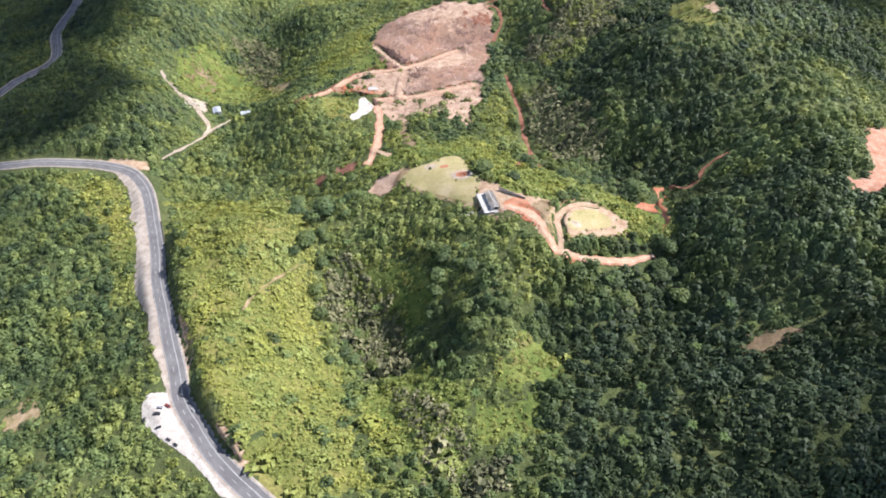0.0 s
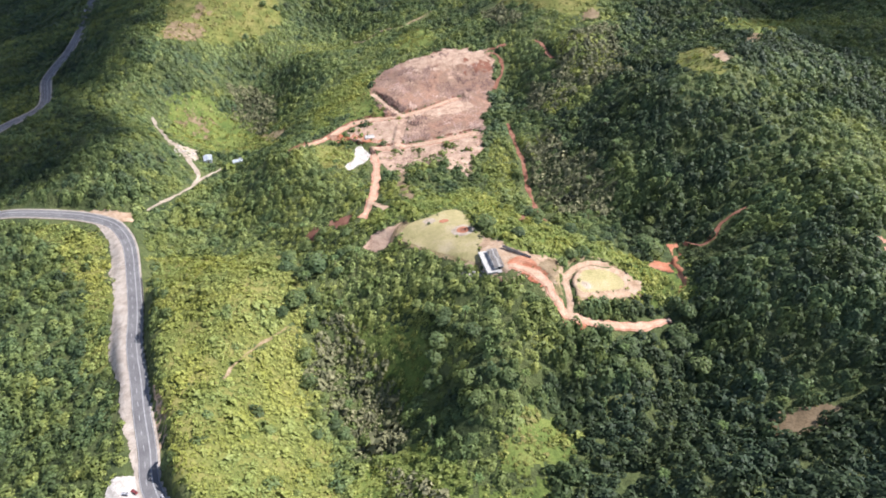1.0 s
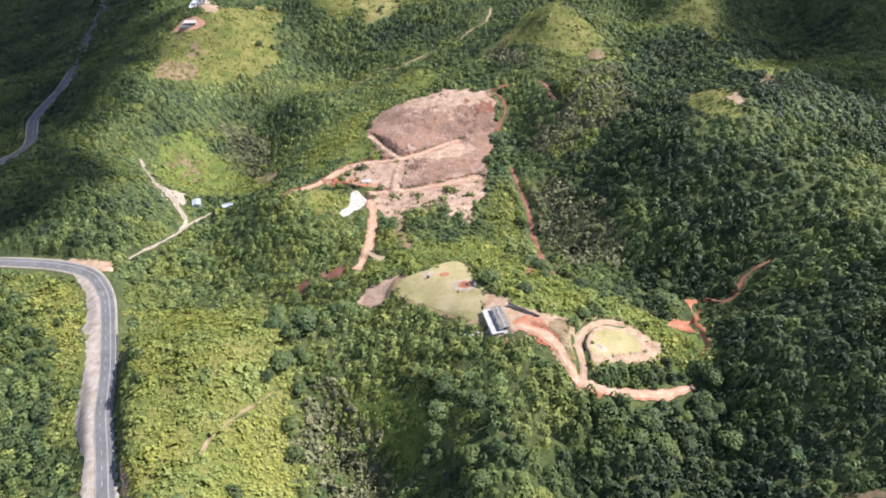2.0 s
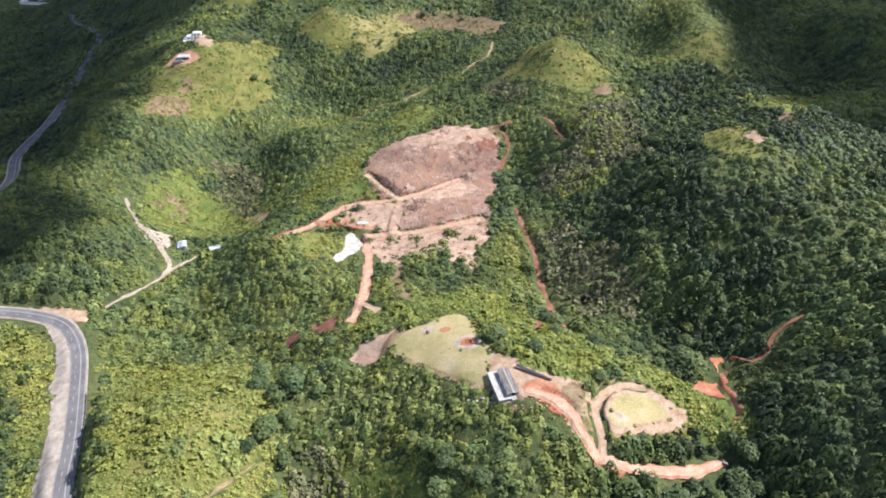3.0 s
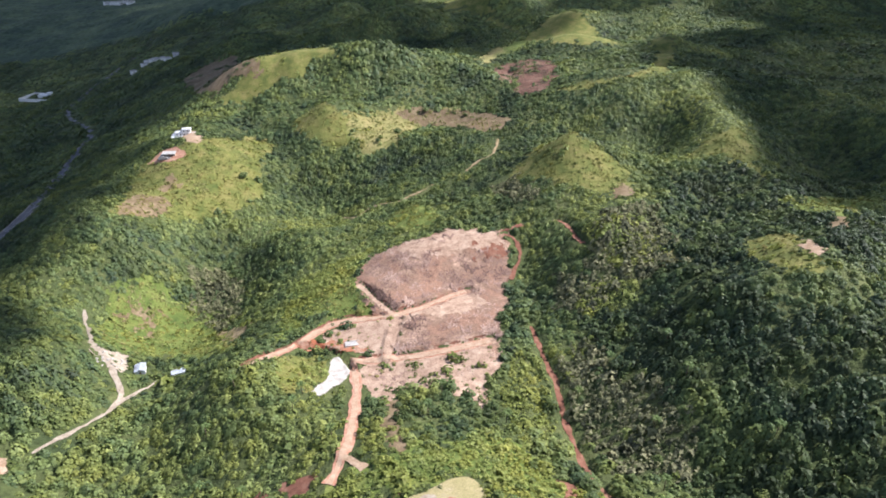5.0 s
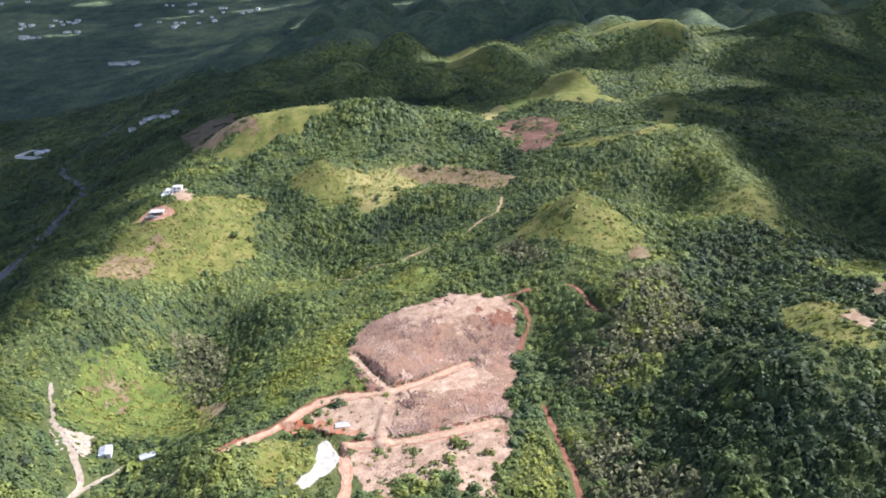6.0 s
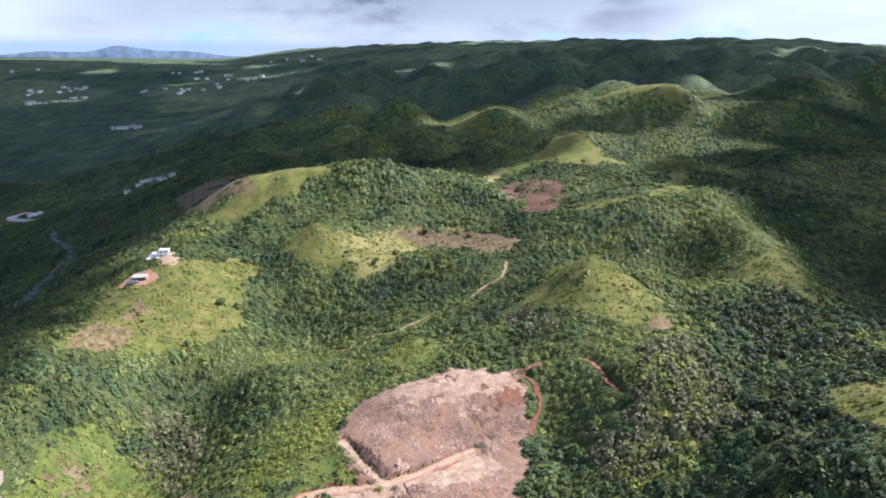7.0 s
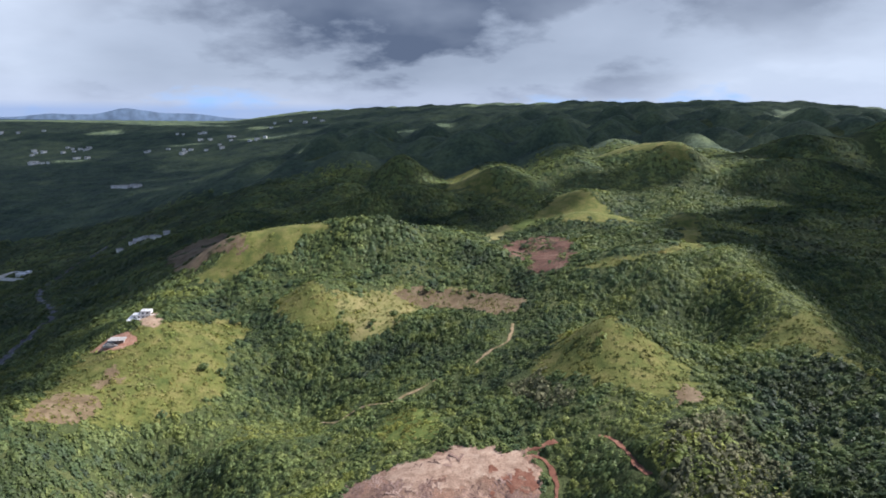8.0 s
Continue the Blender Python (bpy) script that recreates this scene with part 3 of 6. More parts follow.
def grid_mesh(name, xs, ys, mat, keep=None, lift=0.0, level=None):
    X, Y = np.meshgrid(xs, ys)
    Z = height(X, Y) + lift if level is None else np.full(X.shape, level)
    nx, ny = len(xs), len(ys)
    q = np.arange(nx * ny).reshape(ny, nx)
    faces = np.stack([q[:-1, :-1], q[:-1, 1:], q[1:, 1:], q[1:, :-1]], -1).reshape(-1, 4)
    if keep is not None:
        cx, cy = (X[:-1, :-1] + X[1:, 1:]) / 2, (Y[:-1, :-1] + Y[1:, 1:]) / 2
        faces = faces[keep(cx, cy).ravel()]
        used, inv = np.unique(faces, return_inverse=True)
        verts = np.stack([X, Y, Z], -1).reshape(-1, 3)[used]
        faces = inv.reshape(-1, 4)
    else:
        verts = np.stack([X, Y, Z], -1).reshape(-1, 3)
    return mesh_of(name, verts, faces, mat, True)


def warp(x, y, r):
    """Shifts places a little, so that outlines in plan become ragged."""
    wx = x + r * 2.2 * (ripple(x / 16 + 4, y / 16) - 0.5) + r * 1.6 * (ripple(x / 5 + 40, y / 5) - 0.5) + r * (ripple(x / 1.7, y / 1.7 + 70) - 0.5)
    wy = y + r * 2.2 * (ripple(x / 16, y / 16 + 33) - 0.5) + r * 1.6 * (ripple(x / 5, y / 5 + 90) - 0.5) + r * (ripple(x / 1.7 + 20, y / 1.7) - 0.5)
    return wx, wy


def patch(name, poly, mat, label, cell=1.0, lift=0.15, ragged=2.5):
    """A sheet of ground cover that follows the land inside a plan outline with a ragged edge."""
    poly = smooth_line(list(poly) + [poly[0]], 3.0)[:-1]
    p = np.array(poly, float)
    lo, hi = p.min(0) - 3, p.max(0) + 3

    def keep(x, y):
        return inside(poly, *warp(x, y, ragged))

    me = grid_mesh(name, np.arange(lo[0], hi[0] + cell, cell), np.arange(lo[1], hi[1] + cell, cell), mat, keep, lift)
    return tagged(new(name, me), label, name.replace("_", " "), kind="structure")


def strip(name, way, left, right, mat, lift=0.1, label="", dash=0.0, gap=0.0, uneven=0.0, cuts=4):
    """A ribbon along a way between two offsets from its centre line."""
    line, lev = way.line, way.level
    tang = np.gradient(line, axis=0)
    tang /= np.linalg.norm(tang, axis=1)[:, None]
    side = np.stack([tang[:, 1], -tang[:, 0]], 1)
    run = np.r_[0, np.cumsum(np.linalg.norm(np.diff(line, axis=0), axis=1))]
    s = np.arange(0, run[-1], 1.5)
    cx, cy, cz = (np.interp(s, run, v) for v in (line[:, 0], line[:, 1], lev))
    sx, sy = np.interp(s, run, side[:, 0]), np.interp(s, run, side[:, 1])
    wob = uneven * (ripple(s / 8 + 11, s * 0) + 0.4 * ripple(s / 2.5, s * 0) - 0.7), uneven * (ripple(s / 8 + 57, s * 0) + 0.4 * ripple(s / 2.5 + 31, s * 0) - 0.7)
    rows = []
    for k in range(cuts + 1):
        f = k / cuts
        o = (left + wob[0]) * (1 - f) + (right + wob[1]) * f
        x, y = cx + sx * o, cy + sy * o
        rows.append(np.stack([x, y, (cz if uneven == 0 else height(x, y)) + lift], -1))
    v = np.stack(rows, 1)
    q = np.arange(len(s) * (cuts + 1)).reshape(len(s), cuts + 1)
    f = np.stack([q[:-1, :-1], q[:-1, 1:], q[1:, 1:], q[1:, :-1]], -1)
    if dash:
        f = f[(s[:-1] % (dash + gap)) < dash]
    return mesh_of(name, v.reshape(-1, 3), f.reshape(-1, 4), mat, True)


def part(name, bm, mat, parent, label="", smooth=False):
    """Links a bmesh as one mesh object under a thing or part."""
    me = bpy.data.meshes.new(name)
    for f in bm.faces:
        f.smooth = smooth
    bm.to_mesh(me)
    bm.free()
    me.materials.append(mat)
    ob = new(name, me)
    ob.parent = parent
    return tagged(ob, label)


def box(bm, x, y, z, sx, sy, sz, turn=0.0, bevel=0.0):
    """Adds a box with its middle at x, y and its foot at z."""
    made = bmesh.ops.create_cube(bm, size=1, matrix=pose(x, y, z + sz / 2, 0, 0, turn) @ Matrix.Diagonal((sx, sy, sz, 1)))
    if bevel:
        edges = list({e for v in made["verts"] for e in v.link_edges})
        bmesh.ops.bevel(bm, geom=edges, offset=bevel, segments=1, affect="EDGES")
    return bm


def thing(name, label, category, x, y, z=None, turn=0.0, group="", kind=""):
    e = new(name)
    e.matrix_basis = pose(x, y, h1(x, y) if z is None else z, 0, 0, turn)
    return tagged(e, label, category, group, kind)


# ---- ground ----
def axis(dense_lo, dense_hi, cell, lo, hi, grow):
    mid = list(np.arange(dense_lo, dense_hi + 0.1, cell))
    g, v = cell, mid[-1]
    while v < hi:
        g = min(g * grow, 45)
        v += g
        mid.append(v)
    g, v = cell, mid[0]
    while v > lo:
        g = min(g * grow, 120)
        v -= g
        mid.insert(0, v)
    return np.array(mid)


gx = np.r_[axis(-340, -206, 4.0, -3900, -207, 1.07), np.arange(-204, 130, 2.4), axis(132, 280, 4.0, 131, 3500, 1.07)]
gy = np.r_[axis(60, 96, 4.0, -900, 95, 1.02), np.arange(100, 600, 2.4), axis(602, 900, 4.5, 601, 4880, 1.03)]
gx, gy = np.unique(np.round(gx, 2)), np.unique(np.round(gy, 2))
tagged(new("ground", grid_mesh("ground", gx, gy, M_GROUND)), "hilly green ground with undergrowth, rolling to the horizon", "ground", kind="structure")

MEADOW_LEFT_PLOT = [(-246, 761), (-239, 800), (-217, 827), (-190, 811), (-186, 765), (-184, 736), (-178, 717), (-177, 694), (-191, 665), (-206, 653), (-222, 638), (-235, 627), (-248, 619), (-263, 609), (-269, 611), (-287, 665), (-300, 706), (-303, 736), (-278, 736), (-266, 751)]
patch("meadow", MEADOW_LEFT_PLOT, M_GRASS, "grassy hilltop meadow around the houses", 2.0, 0.14, 5)
BASIN_PLOT = [(-115, 842), (-89, 850), (-56, 870), (-27, 871), (19, 858), (44, 825), (70, 796), (56, 778), (37, 794), (1, 839), (-26, 845), (-44, 812), (-52, 778), (-78, 770), (-87, 771), (-95, 788), (-103, 817)]
patch("meadow", BASIN_PLOT, M_PALE_GRASS, "pale dry grass hollow between wooded ridges", 2.5, 0.14, 6)
GRASS_HILL_PLOT = [(89, 719), (113, 746), (109, 651), (121, 640), (137, 629), (143, 602), (140, 577), (130, 576), (112, 582), (97, 587), (87, 598), (73, 612), (56, 636), (56, 665), (71, 675)]
patch("meadow", GRASS_HILL_PLOT, M_GRASS, "smooth grassy dome of a hill", 2.0, 0.14, 6)
GRASS_C_PLOT = [(-239, 960), (-295, 1240), (-179, 1011), (-134, 957), (-166, 951), (-175, 934), (-203, 921), (-226, 911), (-261, 904), (-283, 922), (-264, 933), (-248, 943)]
patch("meadow", GRASS_C_PLOT, M_GRASS, "grassy slope on the far ridge", 3.0, 0.14, 6)
LAWN_R_PLOT = [(178, 477), (194, 474), (200, 461), (191, 439), (195, 425), (192, 415), (179, 422), (169, 430), (171, 451)]
patch("meadow", LAWN_R_PLOT, M_GRASS, "small grassy knoll among woods", 2.0, 0.14, 4)
GRASS_RIDGE_R_PLOT = [(253, 683), (263, 686), (254, 647), (245, 605), (235, 570), (230, 583), (227, 621), (220, 644), (199, 643), (222, 670), (241, 676)]
patch("meadow", GRASS_RIDGE_R_PLOT, M_GRASS, "grassy spur of the ridge", 2.5, 0.14, 6)
GLADE1_PLOT = [(-55, 256), (-27, 245), (-6, 231), (-6, 219), (-15, 206), (-22, 206), (-25, 219), (-41, 238)]
patch("meadow", GLADE1_PLOT, M_LUSH, "green glade in the valley", 1.5, 0.14, 4)
GLADE2_PLOT = [(21, 174), (38, 189), (50, 188), (61, 179), (54, 160), (39, 158), (23, 162)]
patch("meadow", GLADE2_PLOT, M_LUSH, "light green glade in the valley", 1.5, 0.14, 4)
GRASS_SITE_PLOT = [(-252, 524), (-231, 554), (-198, 558), (-149, 505), (-130, 463), (-166, 462), (-191, 474), (-202, 464), (-228, 481)]
patch("meadow", GRASS_SITE_PLOT, M_LUSH, "grassy slope above the small building site", 2.0, 0.14, 10)
MEADOW_MID_PLOT = [(-51, 622), (-42, 637), (-11, 624), (-7, 591), (-10, 577), (-34, 584), (-46, 591)]
patch("meadow", MEADOW_MID_PLOT, M_LUSH, "small meadow beside a footpath", 2.0, 0.14, 4)
GRASS_WHITE_PLOT = [(-97, 416), (-88, 434), (-75, 437), (-66, 432), (-67, 421), (-70, 404), (-81, 396), (-92, 401)]
patch("meadow", GRASS_WHITE_PLOT, M_GRASS, "bright grassy knoll beside the limestone heap", 1.5, 0.14, 4)
MEADOW_Q_PLOT = [(-104, 529), (-80, 530), (-66, 527), (-60, 499), (-52, 481), (-44, 472), (-60, 470), (-75, 463), (-82, 484)]
patch("meadow", MEADOW_Q_PLOT, M_LUSH, "grassy slope below the cleared hill", 1.5, 0.14, 4)
GRASS_E_PLOT = [(-6, 1630), (44, 1630), (82, 1390), (123, 1264), (98, 1287), (75, 1359), (36, 1388), (0, 1412)]
patch("meadow", GRASS_E_PLOT, M_GRASS, "grassy crest of a far hill", 4.0, 0.5, 8)
GRASS_F_PLOT = [(319, 1165), (312, 1072), (313, 1026), (270, 901), (242, 869), (268, 977)]
patch("meadow", GRASS_F_PLOT, M_GRASS, "bright grassy slope on a far hill", 4.0, 0.5, 8)
GRASS_B_PLOT = [(-146, 868), (-121, 842), (-104, 821), (-98, 788), (-110, 783), (-132, 788), (-158, 812), (-174, 832), (-170, 859)]
patch("meadow", GRASS_B_PLOT, M_GRASS, "grassy hillside beside the dry hollow", 2.0, 0.14, 6)
GRASS_G_PLOT = [(125, 1200), (196, 1308), (236, 1235), (253, 1107), (201, 1086), (160, 1116)]
patch("meadow", GRASS_G_PLOT, M_GRASS, "grassy ridge top among far woods", 4.0, 0.5, 8)
GRASS_H_PLOT = [(276, 1510), (340, 1499), (420, 1471), (426, 1345), (370, 1409), (309, 1461)]
patch("meadow", GRASS_H_PLOT, M_GRASS, "grassy far hilltop", 5.0, 0.5, 10)
DRY_SPOT_PLOT = [(134, 482), (140, 480), (135, 463), (131, 466)]
patch("meadow", DRY_SPOT_PLOT, M_PALE_GRASS, "small patch of straw-coloured grass in the woods", 1.0, 0.16, 3)
KNOLL_GRASS_PLOT = [(220, 533), (258, 549), (316, 576), (258, 498), (227, 506), (221, 522)]
patch("meadow", KNOLL_GRASS_PLOT, M_LUSH, "grassy shoulder behind the knoll", 2.0, 0.14, 5)
CREST_GRASS_PLOT = [(74, 1127), (116, 1197), (169, 1235), (190, 1228), (138, 1171), (100, 1128)]
patch("meadow", CREST_GRASS_PLOT, M_LUSH, "bright grassy crest above the landslip", 3.0, 0.3, 6)
SADDLE_PLOT = [(35, 1020), (70, 1155), (93, 1156), (82, 1111), (53, 1010)]
patch("meadow", SADDLE_PLOT, M_PALE_GRASS, "dry grass saddle between two wooded hills", 3.0, 0.3, 6)
RIDGE_RIM_PLOT = [(113, 838), (141, 834), (165, 823), (203, 829), (280, 925), (249, 850), (199, 817), (162, 814), (138, 822)]
patch("meadow", RIDGE_RIM_PLOT, M_GRASS, "pale grassy rim along the ridge", 2.0, 0.3, 4)
BROWN_BAND_PLOT = [(-61, 862), (-39, 873), (-16, 870), (19, 858), (45, 838), (68, 802), (62, 781), (46, 783), (27, 799), (-4, 841), (-26, 844), (-44, 851)]
patch("bare_soil", BROWN_BAND_PLOT, M_BROWN, "bare brown slope of the grassy hollow", 1.5, 0.25, 3)
BARE_LEFT_PLOT = [(-267, 609), (-274, 645), (-265, 655), (-251, 660), (-242, 649), (-243, 628), (-253, 616)]
patch("bare_soil", BARE_LEFT_PLOT, M_BROWN, "bare brown earth on the meadow slope", 1.5, 0.25, 4)
SLOPE_A_PLOT = [(-243, 527), (-239, 530), (-231, 527), (-231, 521), (-235, 520), (-239, 523)]
patch("bare_soil", SLOPE_A_PLOT, M_BROWN, "worn reddish earth showing through the slope grass", 2, 0.3, 5)
SLOPE_B_PLOT = [(-233, 536), (-229, 540), (-223, 539), (-216, 540), (-215, 537), (-221, 533), (-218, 523), (-216, 512), (-218, 512), (-222, 518), (-224, 527), (-231, 532)]
patch("bare_soil", SLOPE_B_PLOT, M_BROWN, "dry brown grass and bare earth on the slope", 2, 0.3, 6)
SLOPE_C_PLOT = [(-161, 513), (-151, 514), (-141, 509), (-134, 490), (-141, 485), (-150, 489)]
patch("bare_soil", SLOPE_C_PLOT, M_BANK, "dry straw-coloured grass gap between the trees", 2, 0.3, 7)
BARE_LEFT2_PLOT = [(-259, 674), (-264, 702), (-255, 701), (-249, 684), (-251, 669)]
patch("bare_soil", BARE_LEFT2_PLOT, M_BROWN, "worn brown earth on the meadow", 1.5, 0.25, 4)
HILL_SCAR_PLOT = [(128, 583), (135, 588), (138, 575), (133, 565), (122, 564)]
patch("bare_soil", HILL_SCAR_PLOT, M_BROWN, "worn earth on the grassy hill", 1.5, 0.25, 4)
RED_CUT_PLOT = [(60, 986), (88, 1025), (116, 1027), (140, 1001), (132, 924), (116, 855), (97, 840), (85, 851), (83, 904), (64, 923)]
patch("bare_soil", RED_CUT_PLOT, M_SLIP, "reddish brown landslip on a far hill", 2.5, 0.3, 7)
BARE_C_PLOT = [(-414, 1136), (-398, 1178), (-343, 1196), (-238, 956), (-255, 946), (-281, 942), (-301, 942), (-361, 1034)]
patch("bare_soil", BARE_C_PLOT, M_BROWN, "bare graded earth on the far ridge", 3.0, 0.3, 5)
BARE_R_PLOT = [(197, 453), (203, 450), (196, 428), (191, 431)]
patch("bare_soil", BARE_R_PLOT, M_SAND, "sandy bare earth on the knoll", 1.5, 0.25, 4)
BARE_R2_PLOT = [(233, 490), (243, 490), (235, 469), (221, 460)]
patch("bare_soil", BARE_R2_PLOT, M_BROWN, "bare earth clearing among trees", 1.5, 0.25, 4)
BROWN_R_PLOT = [(142, 178), (150, 181), (161, 174), (168, 168), (158, 165), (145, 168)]
patch("bare_soil", BROWN_R_PLOT, M_BROWN, "dull brown clearing in dark woods", 1.0, 0.2, 3)
PINK_R_PLOT = [(210, 252), (225, 260), (238, 293), (252, 298), (261, 294), (235, 246), (226, 244), (212, 242)]
patch("bare_soil", PINK_R_PLOT, M_TRACK, "pinkish graded earth in the woods", 1.2, 0.2, 3)
RED_GASH_PLOT = [(128, 296), (136, 298), (141, 295), (139, 291), (136, 290), (127, 275), (126, 266), (126, 258), (123, 251), (121, 251), (124, 261), (122, 265), (117, 267), (113, 272), (117, 277), (123, 275), (129, 284)]
patch("bare_soil", RED_GASH_PLOT, M_RED, "raw red earth gash beside dark woods", 0.6, 0.2, 1.2)
RED_PATCH_PLOT = [(-33, 391), (-28, 391), (-22, 356), (-17, 344), (-25, 343)]
patch("bare_soil", RED_PATCH_PLOT, M_BROWN, "red earth patch below the lower terrace", 1.0, 0.2, 3)
LEFT_LOT_PLOT = [(-213, 172), (-197, 155), (-210, 149), (-219, 155)]
patch("bare_soil", LEFT_LOT_PLOT, M_BANK, "pale bare patch in the woods", 1.0, 0.2, 3)
QUARRY_PLOT = [(-63, 519), (-56, 540), (-30, 554), (-7, 563), (9, 564), (29, 558), (45, 551), (46, 537), (42, 511), (38, 487), (34, 457), (30, 433), (25, 420), (20, 438), (-9, 431), (-32, 428), (-33, 452), (-37, 461), (-51, 484), (-59, 503)]
patch("cleared_hill", QUARRY_PLOT, M_PINK, "cleared hilltop with grey-pink earth and cut brush", 1.2, 0.2, 3)
SCAR_PLOT = [(-48, 427), (-35, 427), (20, 443), (26, 433), (27, 415), (22, 398), (17, 386), (12, 397), (5, 392), (0, 408), (-12, 405), (-26, 402), (-32, 386), (-42, 404)]
patch("bare_soil", SCAR_PLOT, M_PALE_PINK, "eroded pink earth slope below the lower terrace", 1.0, 0.2, 4)
CUT_LEFT_PLOT = [(-76, 455), (-57, 463), (-34, 464), (-29, 449), (-30, 429), (-47, 430), (-55, 441), (-69, 443)]
patch("bare_soil", CUT_LEFT_PLOT, M_PALE_PINK, "pink graded earth between the terrace tracks", 0.8, 0.2, 4)
RED_A_PLOT = [(-74, 336), (-64, 339), (-58, 340), (-58, 331), (-67, 328)]
patch("bare_soil", RED_A_PLOT, M_DARK_RED, "small reddish bare patch in scrub", 0.8, 0.2, 3)
RED_B_PLOT = [(-87, 330), (-81, 334), (-77, 329), (-81, 324)]
patch("bare_soil", RED_B_PLOT, M_DARK_RED, "small reddish bare patch in scrub", 0.8, 0.2, 3)
RED_C_PLOT = [(48, 330), (55, 334), (54, 320), (46, 311)]
patch("bare_soil", RED_C_PLOT, M_DARK_RED, "small red landslip beside the valley track", 0.8, 0.2, 3)
ORANGE_PLOT = [(-88, 444), (-77, 450), (-65, 452), (-55, 447), (-46, 439), (-57, 439), (-70, 446), (-82, 443)]
patch("bare_soil", ORANGE_PLOT, M_RED, "orange dug earth beside the terrace track", 1.0, 0.2, 3)
WHITE_PATCH_PLOT = [(-71, 400), (-67, 408), (-66, 423), (-65, 433), (-59, 433), (-54, 424), (-55, 412), (-60, 406), (-65, 397)]
patch("limestone_heap", WHITE_PATCH_PLOT, M_WHITE_STONE, "white spread of crushed limestone", 0.5, 0.3, 0.9)
PARKING_PLOT = [(-131, 158), (-129, 157), (-121, 146), (-111, 133), (-97, 121), (-86, 111), (-85, 108), (-93, 108), (-100, 115), (-113, 126), (-125, 133), (-136, 141), (-139, 146), (-140, 155), (-136, 157)]
patch("gravel_lot", PARKING_PLOT, M_WHITE_STONE, "pale gravel lay-by beside the road with parked cars", 0.5, 0.22, 0.15)
VERGE_LEFT_PLOT = [(-237, 357), (-218, 342), (-199, 309), (-181, 270), (-162, 228), (-150, 201), (-136, 171), (-130, 159), (-132, 158), (-140, 172), (-152, 193), (-163, 213), (-173, 227), (-180, 238), (-187, 262), (-200, 291), (-209, 309), (-220, 334)]
patch("gravel_verge", VERGE_LEFT_PLOT, M_GRAVEL, "wide pale gravel verge along the road", 0.6, 0.2, 1.0)
VERGE_BEND_PLOT = [(-264, 370), (-244, 371), (-225, 370), (-216, 367), (-214, 359), (-221, 358), (-236, 364), (-251, 368)]
patch("gravel_verge", VERGE_BEND_PLOT, M_SAND, "sandy verge at the outside of the road bend", 0.8, 0.24, 1.5)
CUT_RIGHT_PLOT = [(-143, 207), (-133, 200), (-124, 186), (-123, 172), (-128, 172)]
patch("gravel_verge", CUT_RIGHT_PLOT, M_SAND, "sandy road cutting with sparse plants", 0.8, 0.14, 1.5)
CUT_RIGHT2_PLOT = [(-101, 139), (-88, 130), (-84, 119), (-88, 121), (-95, 128)]
patch("gravel_verge", CUT_RIGHT2_PLOT, M_SAND, "sandy bank beside the road", 0.8, 0.14, 1.5)
GLADE3_PLOT = [(20, 151), (36, 153), (50, 151), (48, 137), (29, 134), (19, 139)]
patch("meadow", GLADE3_PLOT, M_LUSH, "rich green glade in the valley", 1.5, 0.14, 4)
EARTH_SPREAD_PLOT = [(24, 262), (36, 270), (56, 271), (61, 262), (68, 267), (79, 272), (95, 271), (104, 261), (103, 251), (93, 246), (72, 240), (65, 237), (60, 235), (55, 239), (50, 249), (39, 256)]
patch("earth_spread", EARTH_SPREAD_PLOT, M_BANK, "brown disturbed earth between the yard and the small hilltop", 0.8, 0.09, 2)
RED_BANK_PLOT = [(58, 229), (64, 229), (72, 227), (68, 222), (61, 223)]
patch("bare_soil", RED_BANK_PLOT, M_RED, "raw red bank below the earth track", 0.7, 0.16, 1.5)
LAWN_BANK_PLOT = [(-30, 304), (-28, 311), (-21, 313), (-7, 300), (5, 285), (21, 266), (19, 260), (12, 266), (2, 273), (-10, 283), (-23, 293)]
patch("earth_bank", LAWN_BANK_PLOT, M_BANK, "brown earth bank below the levelled lawn", 0.8, 0.12, 2)
MOUND_BANK_PLOT = [(61, 253), (64, 261), (72, 267), (82, 271), (92, 269), (101, 262), (103, 253), (96, 248), (80, 243), (70, 241), (65, 245)]
patch("earth_bank", MOUND_BANK_PLOT, M_SAND, "bare earth rim round the small hilltop", 0.8, 0.22, 1.5)
YARD_RED_PLOT = [(33, 263), (42, 267), (50, 259), (55, 249), (52, 245), (45, 252), (37, 257)]
patch("bare_soil", YARD_RED_PLOT, M_RED, "orange earth spread across the yard", 0.7, 0.3, 2)
YARD_HEAP_PLOT = [(49, 264), (59, 264), (61, 258), (56, 251), (49, 256)]
patch("earth_heap", YARD_HEAP_PLOT, M_BROWN, "brown heap of dug soil beside the yard", 0.7, 0.26, 2)
CREST_PLOT = [(-39, 547), (-19, 559), (7, 564), (29, 557), (42, 548), (39, 531), (28, 535), (6, 530), (-7, 534), (-25, 533)]
patch("cleared_crest", CREST_PLOT, M_PALE_PINK, "pale tan crest of the cleared hill", 1.0, 0.34, 5)
STREAK_PLOT = [(21, 545), (37, 547), (41, 530), (33, 519), (26, 530)]
patch("bare_soil", STREAK_PLOT, M_DARK_RED, "reddish bare streak on the cleared hill", 0.6, 0.4, 9)
SPOIL_UPPER_PLOT = [(-38, 467), (-10, 476), (14, 492), (22, 479), (6, 464), (-18, 462), (-33, 454), (-37, 461)]
patch("bare_soil", SPOIL_UPPER_PLOT, M_PALE_PINK, "pale pink spoil below the upper terrace", 0.8, 0.28, 4)
